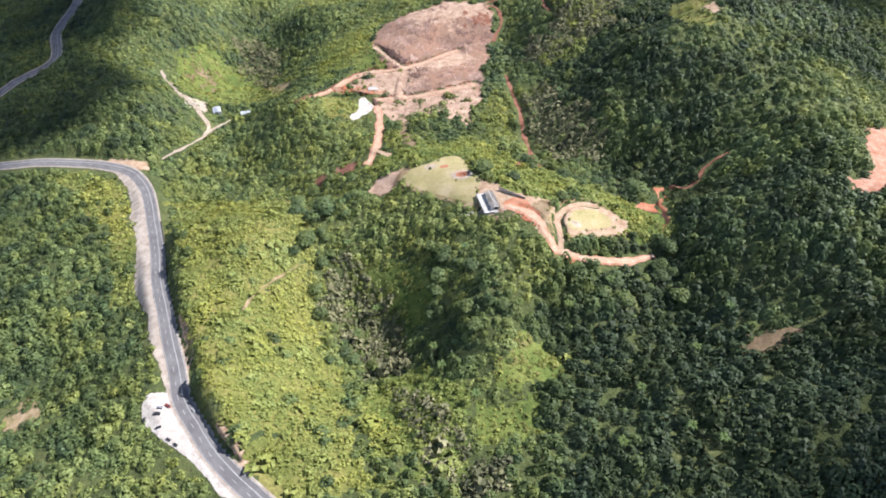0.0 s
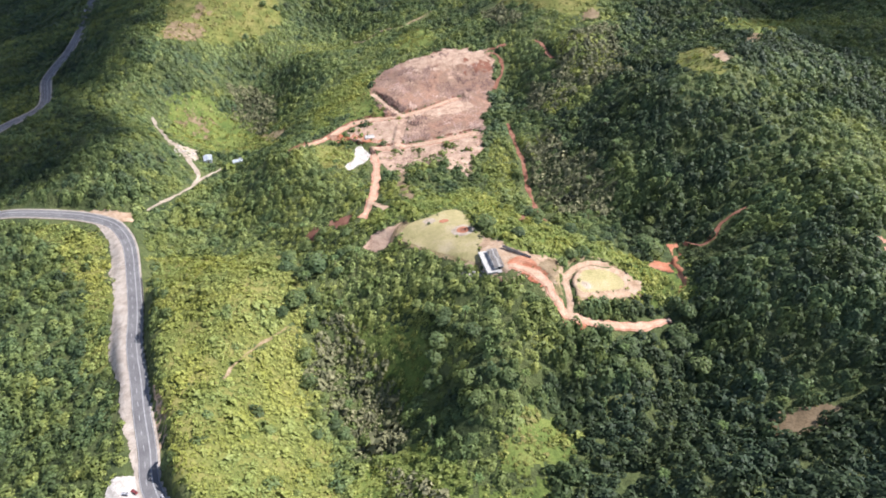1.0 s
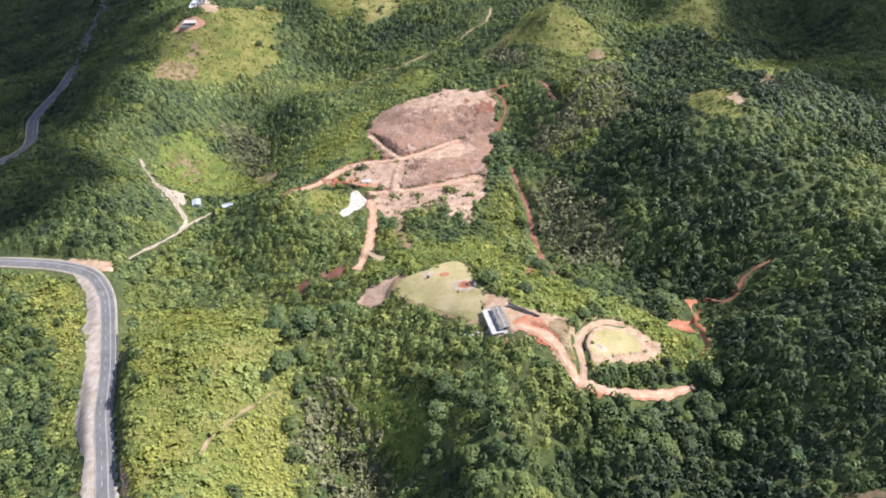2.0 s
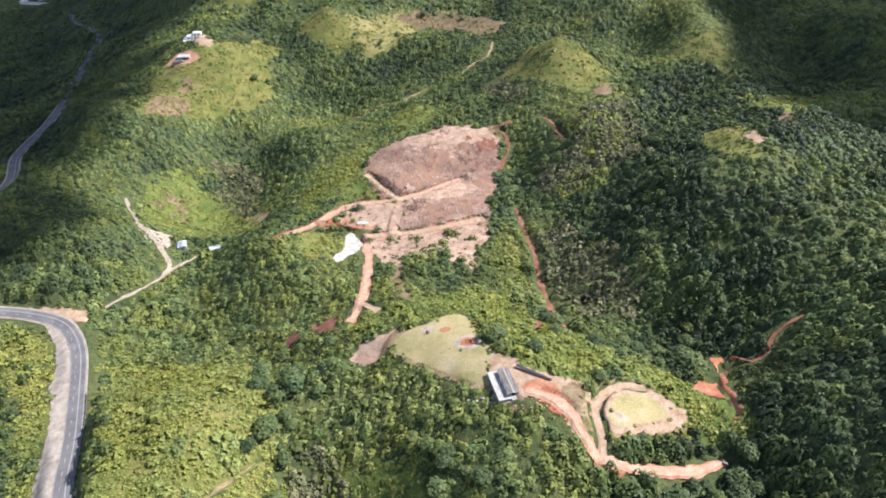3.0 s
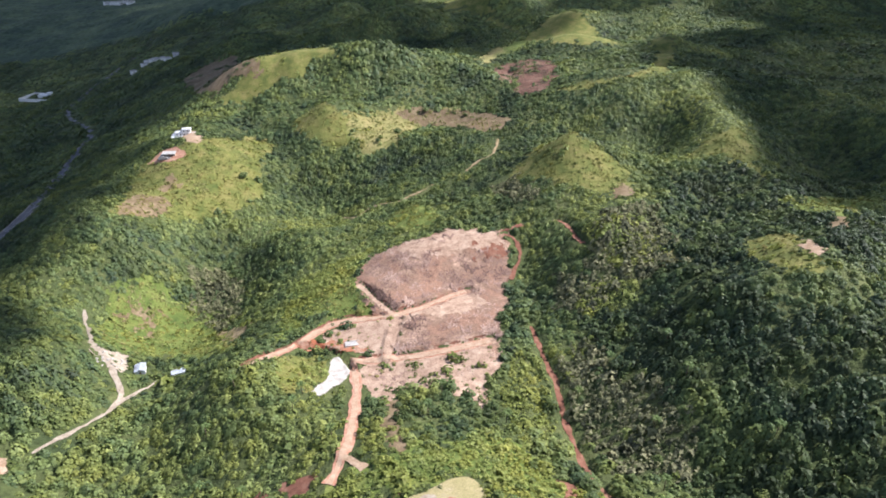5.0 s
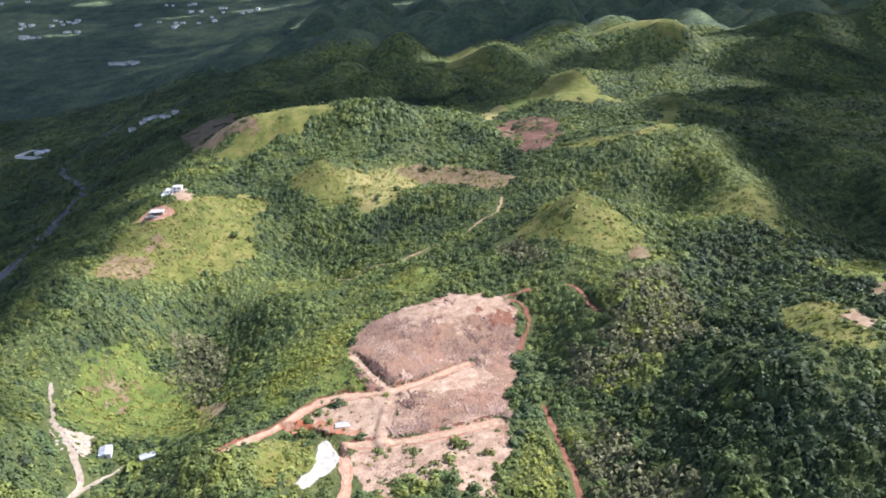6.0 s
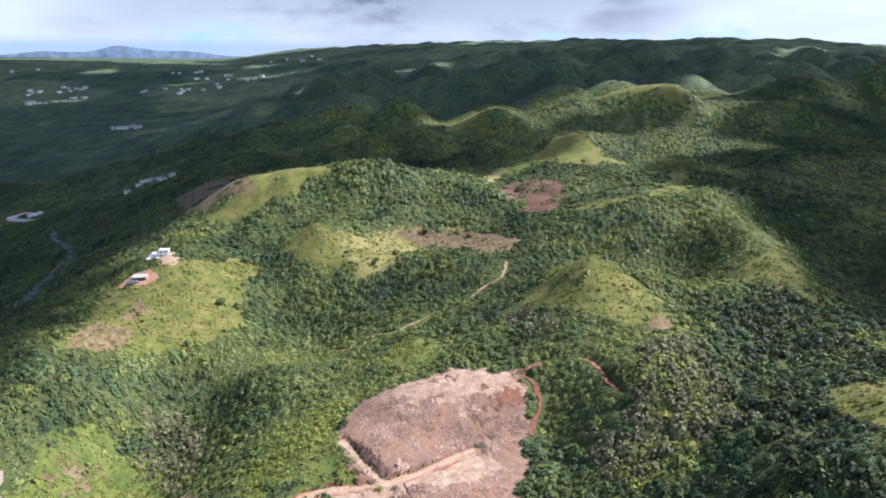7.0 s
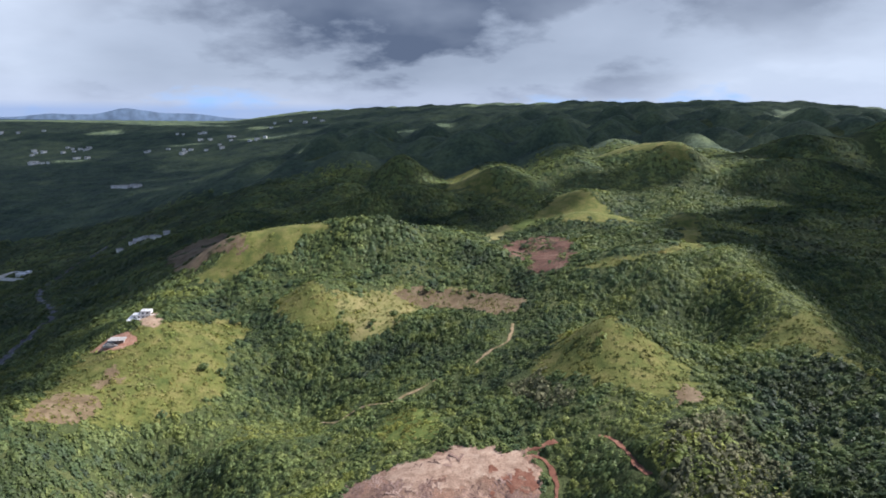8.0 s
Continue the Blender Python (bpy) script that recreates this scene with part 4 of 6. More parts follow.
SPOIL_LOWER_PLOT = [(-50, 432), (-24, 432), (20, 443), (23, 423), (12, 410), (-6, 417), (-31, 416), (-45, 414)]
patch("bare_soil", SPOIL_LOWER_PLOT, M_PALE_PINK, "pale pink spoil below the lower terrace", 0.8, 0.28, 4)
LAWN_PLOT = [(-25, 302), (-21, 309), (-10, 314), (1, 321), (10, 321), (15, 308), (17, 297), (22, 285), (19, 276), (20, 267), (16, 268), (4, 276), (-9, 286), (-20, 294)]
patch("lawn", LAWN_PLOT, M_LAWN, "levelled hilltop lawn of short dry grass", 0.5, 0.2, 0.35)
APRON_PLOT = [(-47, 302), (-41, 308), (-30, 310), (-24, 312), (-27, 307), (-31, 301), (-33, 297), (-38, 296)]
patch("earth_apron", APRON_PLOT, M_PALE_PINK, "bare earth apron at the end of the lawn", 0.8, 0.16, 1.5)
YARD_PLOT = [(19, 287), (29, 281), (41, 270), (59, 264), (56, 254), (49, 254), (41, 259), (32, 255), (24, 257), (22, 264)]
patch("earth_yard", YARD_PLOT, M_SAND, "sandy building yard round the long house", 0.8, 0.18, 2)
MOUND_PLOT = [(70, 254), (73, 259), (79, 262), (87, 264), (93, 261), (95, 255), (91, 252), (78, 247), (71, 245), (68, 248)]
patch("lawn", MOUND_PLOT, M_LAWN, "levelled round hilltop of short dry grass", 0.5, 0.36, 0.3)
SITE_CLEAR_PLOT = [(-224, 462), (-215, 461), (-206, 464), (-200, 456), (-200, 445), (-209, 448), (-215, 449)]
patch("site_clearing", SITE_CLEAR_PLOT, M_SITE, "sandy clearing of a small building site", 0.8, 0.2, 2)
HOUSE_LOT_PLOT = [(-295, 731), (-289, 747), (-279, 749), (-258, 735), (-257, 725), (-272, 723)]
patch("house_plot", HOUSE_LOT_PLOT, M_TRACK, "bare earth plot round the unfinished house", 1.0, 0.3, 2)
HOUSE_LOT1_PLOT = [(-295, 793), (-311, 852), (-248, 762), (-260, 754)]
patch("house_plot", HOUSE_LOT1_PLOT, M_SAND, "bare sandy plot round the white house", 1.0, 0.3, 2)
SHRUB1_PLOT = [(-188, 324), (-111, 323), (-77, 277), (-74, 239), (-47, 168), (-38, 131), (-20, 109), (-80, 109), (-86, 129), (-110, 152), (-129, 186), (-153, 254)]
SHRUB2_PLOT = [(-52, 322), (-28, 339), (29, 361), (50, 329), (80, 296), (111, 279), (130, 247), (119, 240), (102, 246), (97, 266), (81, 271), (64, 267), (46, 266), (28, 283), (20, 311), (10, 326), (-7, 326), (-24, 318), (-40, 311)]
SHRUB3_PLOT = [(-281, 356), (-236, 352), (-221, 335), (-204, 297), (-188, 258), (-175, 224), (-191, 228), (-214, 286)]
SHRUB4_PLOT = [(-42, 168), (-7, 183), (15, 157), (11, 128), (-11, 118), (-32, 132)]
SHRUB7_PLOT = [(34, 423), (47, 425), (53, 400), (53, 369), (35, 355), (28, 388)]
SHRUB8_PLOT = [(-113, 542), (-68, 555), (-54, 566), (-61, 542), (-67, 515), (-91, 474), (-103, 451)]
SHRUB9_PLOT = [(87, 522), (128, 530), (135, 493), (123, 469), (101, 487)]
SHRUB10_PLOT = [(84, 479), (111, 471), (110, 444), (87, 446), (75, 460)]
SHED_PLOT = [(-196, 448), (-186, 447), (-186, 458), (-196, 459)]
LAWN_RIM_SHADE = Way([(-18, 315), (-23, 312), (-26, 310), (-28, 306), (-30, 299), (-30, 294)], 0.7, 1, 4)
SLAB = (-56, 446)
OPEN = [RED_BANK_PLOT, BROWN_BAND_PLOT, BARE_LEFT_PLOT, SLOPE_C_PLOT, BARE_LEFT2_PLOT, HILL_SCAR_PLOT, RED_CUT_PLOT, BARE_C_PLOT, BARE_R_PLOT, BARE_R2_PLOT, BROWN_R_PLOT, PINK_R_PLOT, RED_GASH_PLOT, RED_PATCH_PLOT, LEFT_LOT_PLOT, QUARRY_PLOT, SCAR_PLOT, CUT_LEFT_PLOT, RED_A_PLOT, RED_B_PLOT, RED_C_PLOT, ORANGE_PLOT, WHITE_PATCH_PLOT, PARKING_PLOT, VERGE_LEFT_PLOT, VERGE_BEND_PLOT, CUT_RIGHT_PLOT, CUT_RIGHT2_PLOT, LAWN_BANK_PLOT, MOUND_BANK_PLOT, YARD_RED_PLOT, YARD_HEAP_PLOT, CREST_PLOT, STREAK_PLOT, SPOIL_UPPER_PLOT, SPOIL_LOWER_PLOT, LAWN_PLOT, APRON_PLOT, YARD_PLOT, MOUND_PLOT, SITE_CLEAR_PLOT, HOUSE_LOT_PLOT, HOUSE_LOT1_PLOT]
GRASSY = [MEADOW_LEFT_PLOT, BASIN_PLOT, GRASS_HILL_PLOT, GRASS_C_PLOT, LAWN_R_PLOT, GRASS_RIDGE_R_PLOT, GLADE1_PLOT, GLADE2_PLOT, GRASS_SITE_PLOT, MEADOW_MID_PLOT, GRASS_WHITE_PLOT, MEADOW_Q_PLOT, GRASS_E_PLOT, GRASS_F_PLOT, GRASS_B_PLOT, GRASS_G_PLOT, GRASS_H_PLOT, SLOPE_A_PLOT, SLOPE_B_PLOT, GLADE3_PLOT, DRY_SPOT_PLOT, KNOLL_GRASS_PLOT, CREST_GRASS_PLOT, SADDLE_PLOT, RIDGE_RIM_PLOT]
DRY1_PLOT = [(-62, 252), (-48, 253), (-31, 232), (-22, 211), (-16, 186), (-25, 170), (-41, 184), (-55, 207), (-64, 228)]
DRY2_PLOT = [(59, 415), (78, 434), (90, 404), (95, 361), (110, 342), (100, 334), (78, 344), (67, 377)]
DRY5_PLOT = [(-17, 143), (-1, 145), (17, 131), (28, 112), (9, 107), (-11, 118)]
DRY3_PLOT = [(61, 411), (78, 409), (88, 389), (104, 389), (109, 348), (111, 332), (99, 329), (85, 335), (70, 337), (64, 365)]
DRY4_PLOT = [(109, 547), (146, 551), (140, 500), (132, 466), (116, 463), (96, 478), (85, 498), (96, 507)]
DRY6_PLOT = [(69, 499), (91, 484), (96, 467), (82, 453), (69, 464), (64, 484)]
DRY7_PLOT = [(-209, 592), (-193, 608), (-167, 580), (-153, 543), (-155, 510), (-184, 533), (-199, 553)]
DRY8_PLOT = [(39, 653), (57, 662), (60, 627), (71, 599), (65, 585), (47, 598), (38, 620)]
DRY9_PLOT = [(-65, 258), (-48, 251), (-34, 230), (-20, 209), (-26, 192), (-42, 204), (-57, 224), (-64, 242)]
DRY10_PLOT = [(-28, 176), (-7, 162), (4, 146), (17, 131), (29, 127), (23, 112), (-1, 130), (-23, 153)]
DRY = [DRY1_PLOT, DRY2_PLOT, DRY5_PLOT, DRY3_PLOT, DRY4_PLOT, DRY6_PLOT, DRY7_PLOT, DRY8_PLOT, DRY9_PLOT, DRY10_PLOT]
SHRUBBY = [SHRUB1_PLOT, SHRUB2_PLOT, SHRUB3_PLOT, SHRUB4_PLOT, SHRUB7_PLOT, SHRUB8_PLOT, SHRUB9_PLOT, SHRUB10_PLOT]

for plot, mat, words in ((SHRUB1_PLOT, M_GRASS, "tall bright grass between low shrubs on the slope"), (SHRUB2_PLOT, M_LUSH, "lush grass between shrubs behind the lawn"), (SHRUB3_PLOT, M_GRASS, "bright grass beside the gravel verge"), (SHRUB4_PLOT, M_LUSH, "lush grass between shrubs in the valley"), (SHRUB8_PLOT, M_LUSH, "lush grass beside the cleared hill")):
    patch("grass_floor", plot, mat, words, 2.0, 0.1, 5)

tagged(new("dirt_track", strip("dirt_track", TERRACE_UPPER, -2.6, 2.6, M_TRACK, 0.3, uneven=2.4)), "pink earth terrace track along the cleared hill", "dirt track", kind="structure")
tagged(new("dirt_track", strip("dirt_track", TERRACE_LOWER, -2.7, 2.7, M_TRACK, 0.312, uneven=2.4)), "pink earth lower terrace track", "dirt track", kind="structure")
tagged(new("dirt_track", strip("dirt_track", RAMP, -2.2, 2.2, M_PALE_PINK, 0.324, uneven=2.4)), "steep earth ramp between the terraces", "dirt track", kind="structure")
tagged(new("dirt_track", strip("dirt_track", SPUR, -1.6, 1.6, M_PALE_PINK, 0.336, uneven=2.4)), "earth spur track climbing the cleared hill", "dirt track", kind="structure")
tagged(new("dirt_track", strip("dirt_track", TRACK_SOUTH, -2.6, 2.6, M_TRACK, 0.348, uneven=2.4)), "orange earth track running down from the terraces", "dirt track", kind="structure")
tagged(new("dirt_track", strip("dirt_track", TRACK_SIDE, -1.8, 1.8, M_SAND, 0.36, uneven=2.4)), "short sandy side track", "dirt track", kind="structure")
tagged(new("dirt_track", strip("dirt_track", TRACK_PAD, -2.4, 2.4, M_TRACK, 0.372, uneven=2.4)), "orange earth track below the long house", "dirt track", kind="structure")
tagged(new("dirt_track", strip("dirt_track", TRACK_LOOP, -1.7, 1.7, M_SAND, 0.384, uneven=2.4)), "earth track looping round the small hilltop", "dirt track", kind="structure")
tagged(new("dirt_track", strip("dirt_track", DITCH, -1.25, 1.25, M_DARK_RED, 0.396, uneven=2.4)), "narrow red earth track through the valley", "dirt track", kind="structure")
tagged(new("dirt_track", strip("dirt_track", TRACK_TOP, -1.3, 1.3, M_DARK_RED, 0.408, uneven=2.4)), "red earth track through scrub", "dirt track", kind="structure")
tagged(new("dirt_track", strip("dirt_track", TRACK_CREST, -1.6, 1.6, M_DARK_RED, 0.42, uneven=2.4)), "red earth track at the crest", "dirt track", kind="structure")
tagged(new("dirt_track", strip("dirt_track", SITE_TRACK, -1.1, 1.1, M_SITE, 0.432, uneven=2.4)), "sandy track to the small building site", "dirt track", kind="structure")
tagged(new("dirt_track", strip("dirt_track", SITE_SPUR, -1.0, 1.0, M_SITE, 0.444, uneven=2.4)), "sandy spur track by the shed", "dirt track", kind="structure")
tagged(new("footpath", strip("footpath", FOOTPATH, -0.75, 0.75, M_BANK, 0.456, uneven=2.4)), "sandy footpath through the woods", "footpath", kind="structure")
tagged(new("footpath", strip("footpath", FOOTPATH_UPPER, -0.75, 0.75, M_BANK, 0.468, uneven=2.4)), "sandy footpath up the wooded slope", "footpath", kind="structure")
tagged(new("footpath", strip("footpath", FOOTPATH_SCRUB, -0.45, 0.45, M_BANK, 0.48, uneven=2.4)), "faint trodden footpath through low scrub", "footpath", kind="structure")
# darker red than the gash below: the track's shade put into its colour
tagged(new("dirt_track", strip("dirt_track", RED_TRACK_UPPER, -0.8, 0.8, M_DARK_RED, 0.504, uneven=2.4)), "narrow red earth track climbing through woods", "dirt track", kind="structure")

tagged(new("dirt_track", strip("dirt_track", RED_EDGE, -1.0, 1.0, M_DARK_RED, 0.516, uneven=2.4)), "strip of raw red earth at the edge of the cleared hill", "dirt track", kind="structure")
tagged(new("trench", strip("trench", TRENCH, -0.9, 0.9, M_DARK_RED, 0.12, uneven=0.8)), "dark dug trench beside the orange earth", "trench", kind="structure")
# paler wheel-worn middles of the main tracks
for k, (way, half) in enumerate(((TERRACE_UPPER, 1.5), (TERRACE_LOWER, 1.6), (TRACK_SOUTH, 1.2), (TRACK_PAD, 1.3), (TRACK_LOOP, 0.9))):
    tagged(new("worn_middle", strip("worn_middle", way, -half, half, M_WORN, 0.53 + 0.012 * k, uneven=1.8)), "pale wheel-worn middle of an earth track", "dirt track", kind="structure")

# brown strip: shade of the step at the lawn edge, put in as colour
for way in (LAWN_RIM_SHADE,):
    tagged(new("rim_shade", strip("rim_shade", way, -0.8, 0.8, M_BROWN, 0.5, uneven=1.0)), "dark brown strip, painted shade of the step at the lawn edge", "earth bank", kind="structure")
# cut banks over the terrace tracks, their shade painted as dark red strips
for way, a, c in ((TERRACE_UPPER, -4.4, -2.9), (TERRACE_LOWER, -4.6, -3.0), (SPUR, 1.9, 3.6)):
    tagged(new("shaded_cut_face", strip("shaded_cut_face", way, a, c, M_DARK_RED, 0.26, uneven=1.3)), "cut bank above a terrace track, its shade painted dark reddish", "earth bank", kind="structure")

road = tagged(new("road", strip("road", ROAD, -4.0, 4.0, M_ASPHALT, 0.34)), "grey asphalt mountain road with painted lane lines", "road", kind="structure")
for name, at, wide, dash, gap in (("edge_line", -3.7, 0.1, 0, 0), ("edge_line", 3.7, 0.1, 0, 0), ("centre_line", 1.0, 0.09, 0, 0), ("centre_line", 1.32, 0.09, 0, 0), ("lane_line", -1.3, 0.11, 3.0, 6.0)):
    ob = new(name, strip(name, ROAD, at - wide, at + wide, M_LINE, 0.38, dash=dash, gap=gap, cuts=1))
    ob.parent = road
for at in (-4.65, 4.5):
    ob = new("road_shoulder", strip("road_shoulder", ROAD, at - 0.65, at + 0.5, M_GRAVEL, 0.26, cuts=1))
    ob.parent = road


# ---- woods and thickets ----
def crown_shape(rng, leaves, size, flat=0.62, core=True, loose=0.34, lumps=6, up=0.6):
    """A crown of several rounded lumps covered with leafy facets, radius about 1: corners and three-cornered faces."""
    mids = [np.array([0.0, 0.0, 0.42])]
    rads = [0.62]
    for k in range(lumps - 1):
        a = 2 * math.pi * (k + rng.uniform(-0.3, 0.3)) / (lumps - 1)
        far = rng.uniform(0.42, 0.66)
        mids.append(np.array([far * math.cos(a), far * math.sin(a), rng.uniform(0.0, 0.34)]))
        rads.append(rng.uniform(0.34, 0.54))
    share = np.array(rads) ** 2 / np.sum(np.array(rads) ** 2)
    v, f, tries = [], [], 0
    while len(f) < leaves and tries < leaves * 12:
        tries += 1
        k = int(rng.choice(lumps, p=share))
        d = rng.normal(0, 1, 3)
        d[2] = abs(d[2]) - 0.22
        d /= np.linalg.norm(d)
        c = mids[k] + d * rads[k] * rng.uniform(0.9, 1.07)
        if any(j != k and np.linalg.norm(c - mids[j]) < 0.82 * rads[j] for j in range(lumps)):
            continue
        nrm = d + rng.normal(0, loose, 3) + np.array([0, 0, up])
        nrm /= np.linalg.norm(nrm)
        u = np.cross(nrm, rng.normal(0, 1, 3))
        u /= np.linalg.norm(u)
        w = np.cross(nrm, u)
        r = size * rng.uniform(0.7, 1.3)
        q = len(v)
        v += [c + u * r, c - u * 0.5 * r + w * 0.87 * r, c - u * 0.5 * r - w * 0.87 * r]
        f.append((q, q + 1, q + 2))
    if core:
        q = len(v)
        for a in range(6):
            t = a * math.pi / 3
            v.append(np.array([0.8 * math.cos(t), 0.8 * math.sin(t), -0.2]))
        v.append(np.array([0.0, 0.0, 0.72]))
        for a in range(6):
            f.append((q + a, q + (a + 1) % 6, q + 6))
    v = np.array(v)
    v[:, 2] = (v[:, 2] + 0.25) * flat * 1.25
    return v, np.array(f)


def plant(name, x, y, radius, tall, tint, shapes, mat, label, category, rng, sink=0.0, swing=2 * math.pi):
    """Joins one leafy crown at each place into one mesh of kind stuff."""
    z = height(x, y)
    ex, ey = (height(x + 3.0, y) - height(x - 3.0, y)) / 6.0, (height(x, y + 3.0) - height(x, y - 3.0)) / 6.0
    ex, ey = np.clip(ex, -0.7, 0.7), np.clip(ey, -0.7, 0.7)
    z = z - sink
    which = rng.integers(0, len(shapes), len(x))
    turn = rng.uniform(0, swing, len(x)) - (0 if swing > 6 else swing / 2)
    vs, fs, ts, base = [], [], [], 0
    for k, (sv, sf) in enumerate(shapes):
        sel = np.where(which == k)[0]
        if not len(sel):
            continue
        c, s = np.cos(turn[sel])[:, None], np.sin(turn[sel])[:, None]
        r, t = radius[sel][:, None], tall[sel][:, None]
        px = (sv[None, :, 0] * c - sv[None, :, 1] * s) * r + x[sel][:, None]
        py = (sv[None, :, 0] * s + sv[None, :, 1] * c) * r + y[sel][:, None]
        pz = sv[None, :, 2] * t + z[sel][:, None] + (px - x[sel][:, None]) * ex[sel][:, None] + (py - y[sel][:, None]) * ey[sel][:, None]
        vs.append(np.stack([px, py, pz], -1).reshape(-1, 3))
        off = base + np.arange(len(sel))[:, None, None] * len(sv)
        fs.append((sf[None] + off).reshape(-1, 3))
        ts.append(np.repeat(tint[sel], len(sv)))
        base += len(sel) * len(sv)
    me = mesh_of(name, np.vstack(vs), np.vstack(fs), mat)
    at = me.attributes.new("tint", "FLOAT", "POINT")
    at.data.foreach_set("value", np.concatenate(ts).astype(np.float32))
    return tagged(new(name, me), label, category, kind="stuff")


def scatter(y0, y1, gap, rng, x0=None, x1=None):
    wide = 0.66 * y1 + 130
    xs, ys = np.arange(-wide if x0 is None else x0, wide if x1 is None else x1, gap), np.arange(y0, y1, gap)
    X, Y = np.meshgrid(xs, ys)
    X, Y = X + rng.uniform(-0.45, 0.45, X.shape) * gap, Y + rng.uniform(-0.45, 0.45, Y.shape) * gap
    X, Y = X.ravel(), Y.ravel()
    ok = np.abs(X) < np.where(Y < 420, 0.66 * Y + 130, 0.61 * Y + 115)
    return X[ok], Y[ok]


def in_any(polys, x, y, ragged=3.5):
    hit = np.zeros(len(x), bool)
    x, y = warp(x, y, ragged)
    for p in polys:
        hit |= inside(p, x, y)
    return hit


def near_lots(x, y, room):
    """Places whose growth would hang over the gravel beside the road."""
    hit = np.zeros(len(x), bool)
    for dx, dy in ((0, 0), (room, 0), (-room, 0), (0, room), (0, -room)):
        for p in (PARKING_PLOT, VERGE_LEFT_PLOT, VERGE_BEND_PLOT, SHED_PLOT, LAWN_PLOT, MOUND_BANK_PLOT, YARD_PLOT, WHITE_PATCH_PLOT, APRON_PLOT, SITE_CLEAR_PLOT, RED_GASH_PLOT, HOUSE_LOT_PLOT):
            hit |= inside(p, x + dx, y + dy)
    return hit


def off_ways(x, y, room=2.0):
    ok = np.ones(len(x), bool)
    for way in WAYS:
        d, _ = way.near(x, y)
        ok &= d > way.half + room + (np.where(y > 720, -3.0 - 3.5 * step(0.4, 0.6, ripple(y / 70 + 4, y * 0)), np.where(y > 420, 0.0, 3.4)) if way is ROAD else 0)
    return ok


rng = np.random.default_rng(11)
SHAPES_NEAR = [crown_shape(rng, 90, 0.215, lumps=7) for _ in range(9)]
SHAPES_MID = [crown_shape(rng, 46, 0.27, lumps=5) for _ in range(8)]
SHAPES_FAR = [crown_shape(rng, 18, 0.46, 0.6, False, 0.24, 4, 0.8) for _ in range(6)]
SHAPES_DISTANT = [crown_shape(rng, 9, 0.68, 0.55, False, 0.12, 3, 1.2) for _ in range(6)]
SHAPES_SHRUB = [crown_shape(rng, 22, 0.34, 0.72, False, 0.45, 3) for _ in range(8)]


# kinds of growth in plan (x, y, half width, half length, lightness): low bright growth above 0, dark old trees below;
# sunlit and shaded ground is painted in too
GROWTH_AND_SHADE_A = [(-27, 232, 32, 20, 0.45), (36, 168, 24, 18, 0.3), (4, 153, 15, 11, 0.6), (30, 142, 18, 12, 0.4), (11, 203, 20, 25, -0.15), (170, 240, 85, 105, -0.4),
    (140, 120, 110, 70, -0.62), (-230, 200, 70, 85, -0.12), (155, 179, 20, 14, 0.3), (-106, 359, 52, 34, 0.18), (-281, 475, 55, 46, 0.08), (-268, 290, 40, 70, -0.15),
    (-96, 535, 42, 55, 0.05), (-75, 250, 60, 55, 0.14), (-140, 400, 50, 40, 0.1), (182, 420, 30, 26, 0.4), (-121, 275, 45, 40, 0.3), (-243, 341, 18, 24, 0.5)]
GROWTH_AND_SHADE_B = [(247, 690, 30, 70, 0.55), (241, 783, 40, 45, 0.35), (-79, 729, 75, 38, -0.2), (-151, 606, 45, 30, -0.1), (-105, 565, 42, 38, 0.22), (-120, 650, 40, 30, 0.35),
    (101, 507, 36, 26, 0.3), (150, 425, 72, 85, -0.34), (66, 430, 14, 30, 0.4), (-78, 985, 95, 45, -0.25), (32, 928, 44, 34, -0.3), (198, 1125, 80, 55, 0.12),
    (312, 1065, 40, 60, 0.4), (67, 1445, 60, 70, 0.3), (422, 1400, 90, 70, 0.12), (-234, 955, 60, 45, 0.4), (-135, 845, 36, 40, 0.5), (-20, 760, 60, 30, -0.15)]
GROWTH_AND_SHADE_C = [(-160, 520, 70, 50, 0.15), (110, 560, 26, 30, 0.25), (-40, 560, 30, 30, 0.3), (185, 640, 36, 60, 0.06), (236, 1750, 130, 100, 0.3), (538, 1330, 100, 60, 0.2),
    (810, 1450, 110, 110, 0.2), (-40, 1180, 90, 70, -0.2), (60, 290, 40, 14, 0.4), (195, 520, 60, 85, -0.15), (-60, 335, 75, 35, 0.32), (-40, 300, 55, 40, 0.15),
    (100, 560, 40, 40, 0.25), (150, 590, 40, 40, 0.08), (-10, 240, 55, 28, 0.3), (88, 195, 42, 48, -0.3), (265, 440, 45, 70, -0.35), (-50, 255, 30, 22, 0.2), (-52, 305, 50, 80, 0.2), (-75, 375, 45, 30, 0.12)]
GROWTH_AND_SHADE = GROWTH_AND_SHADE_A + GROWTH_AND_SHADE_B + GROWTH_AND_SHADE_C
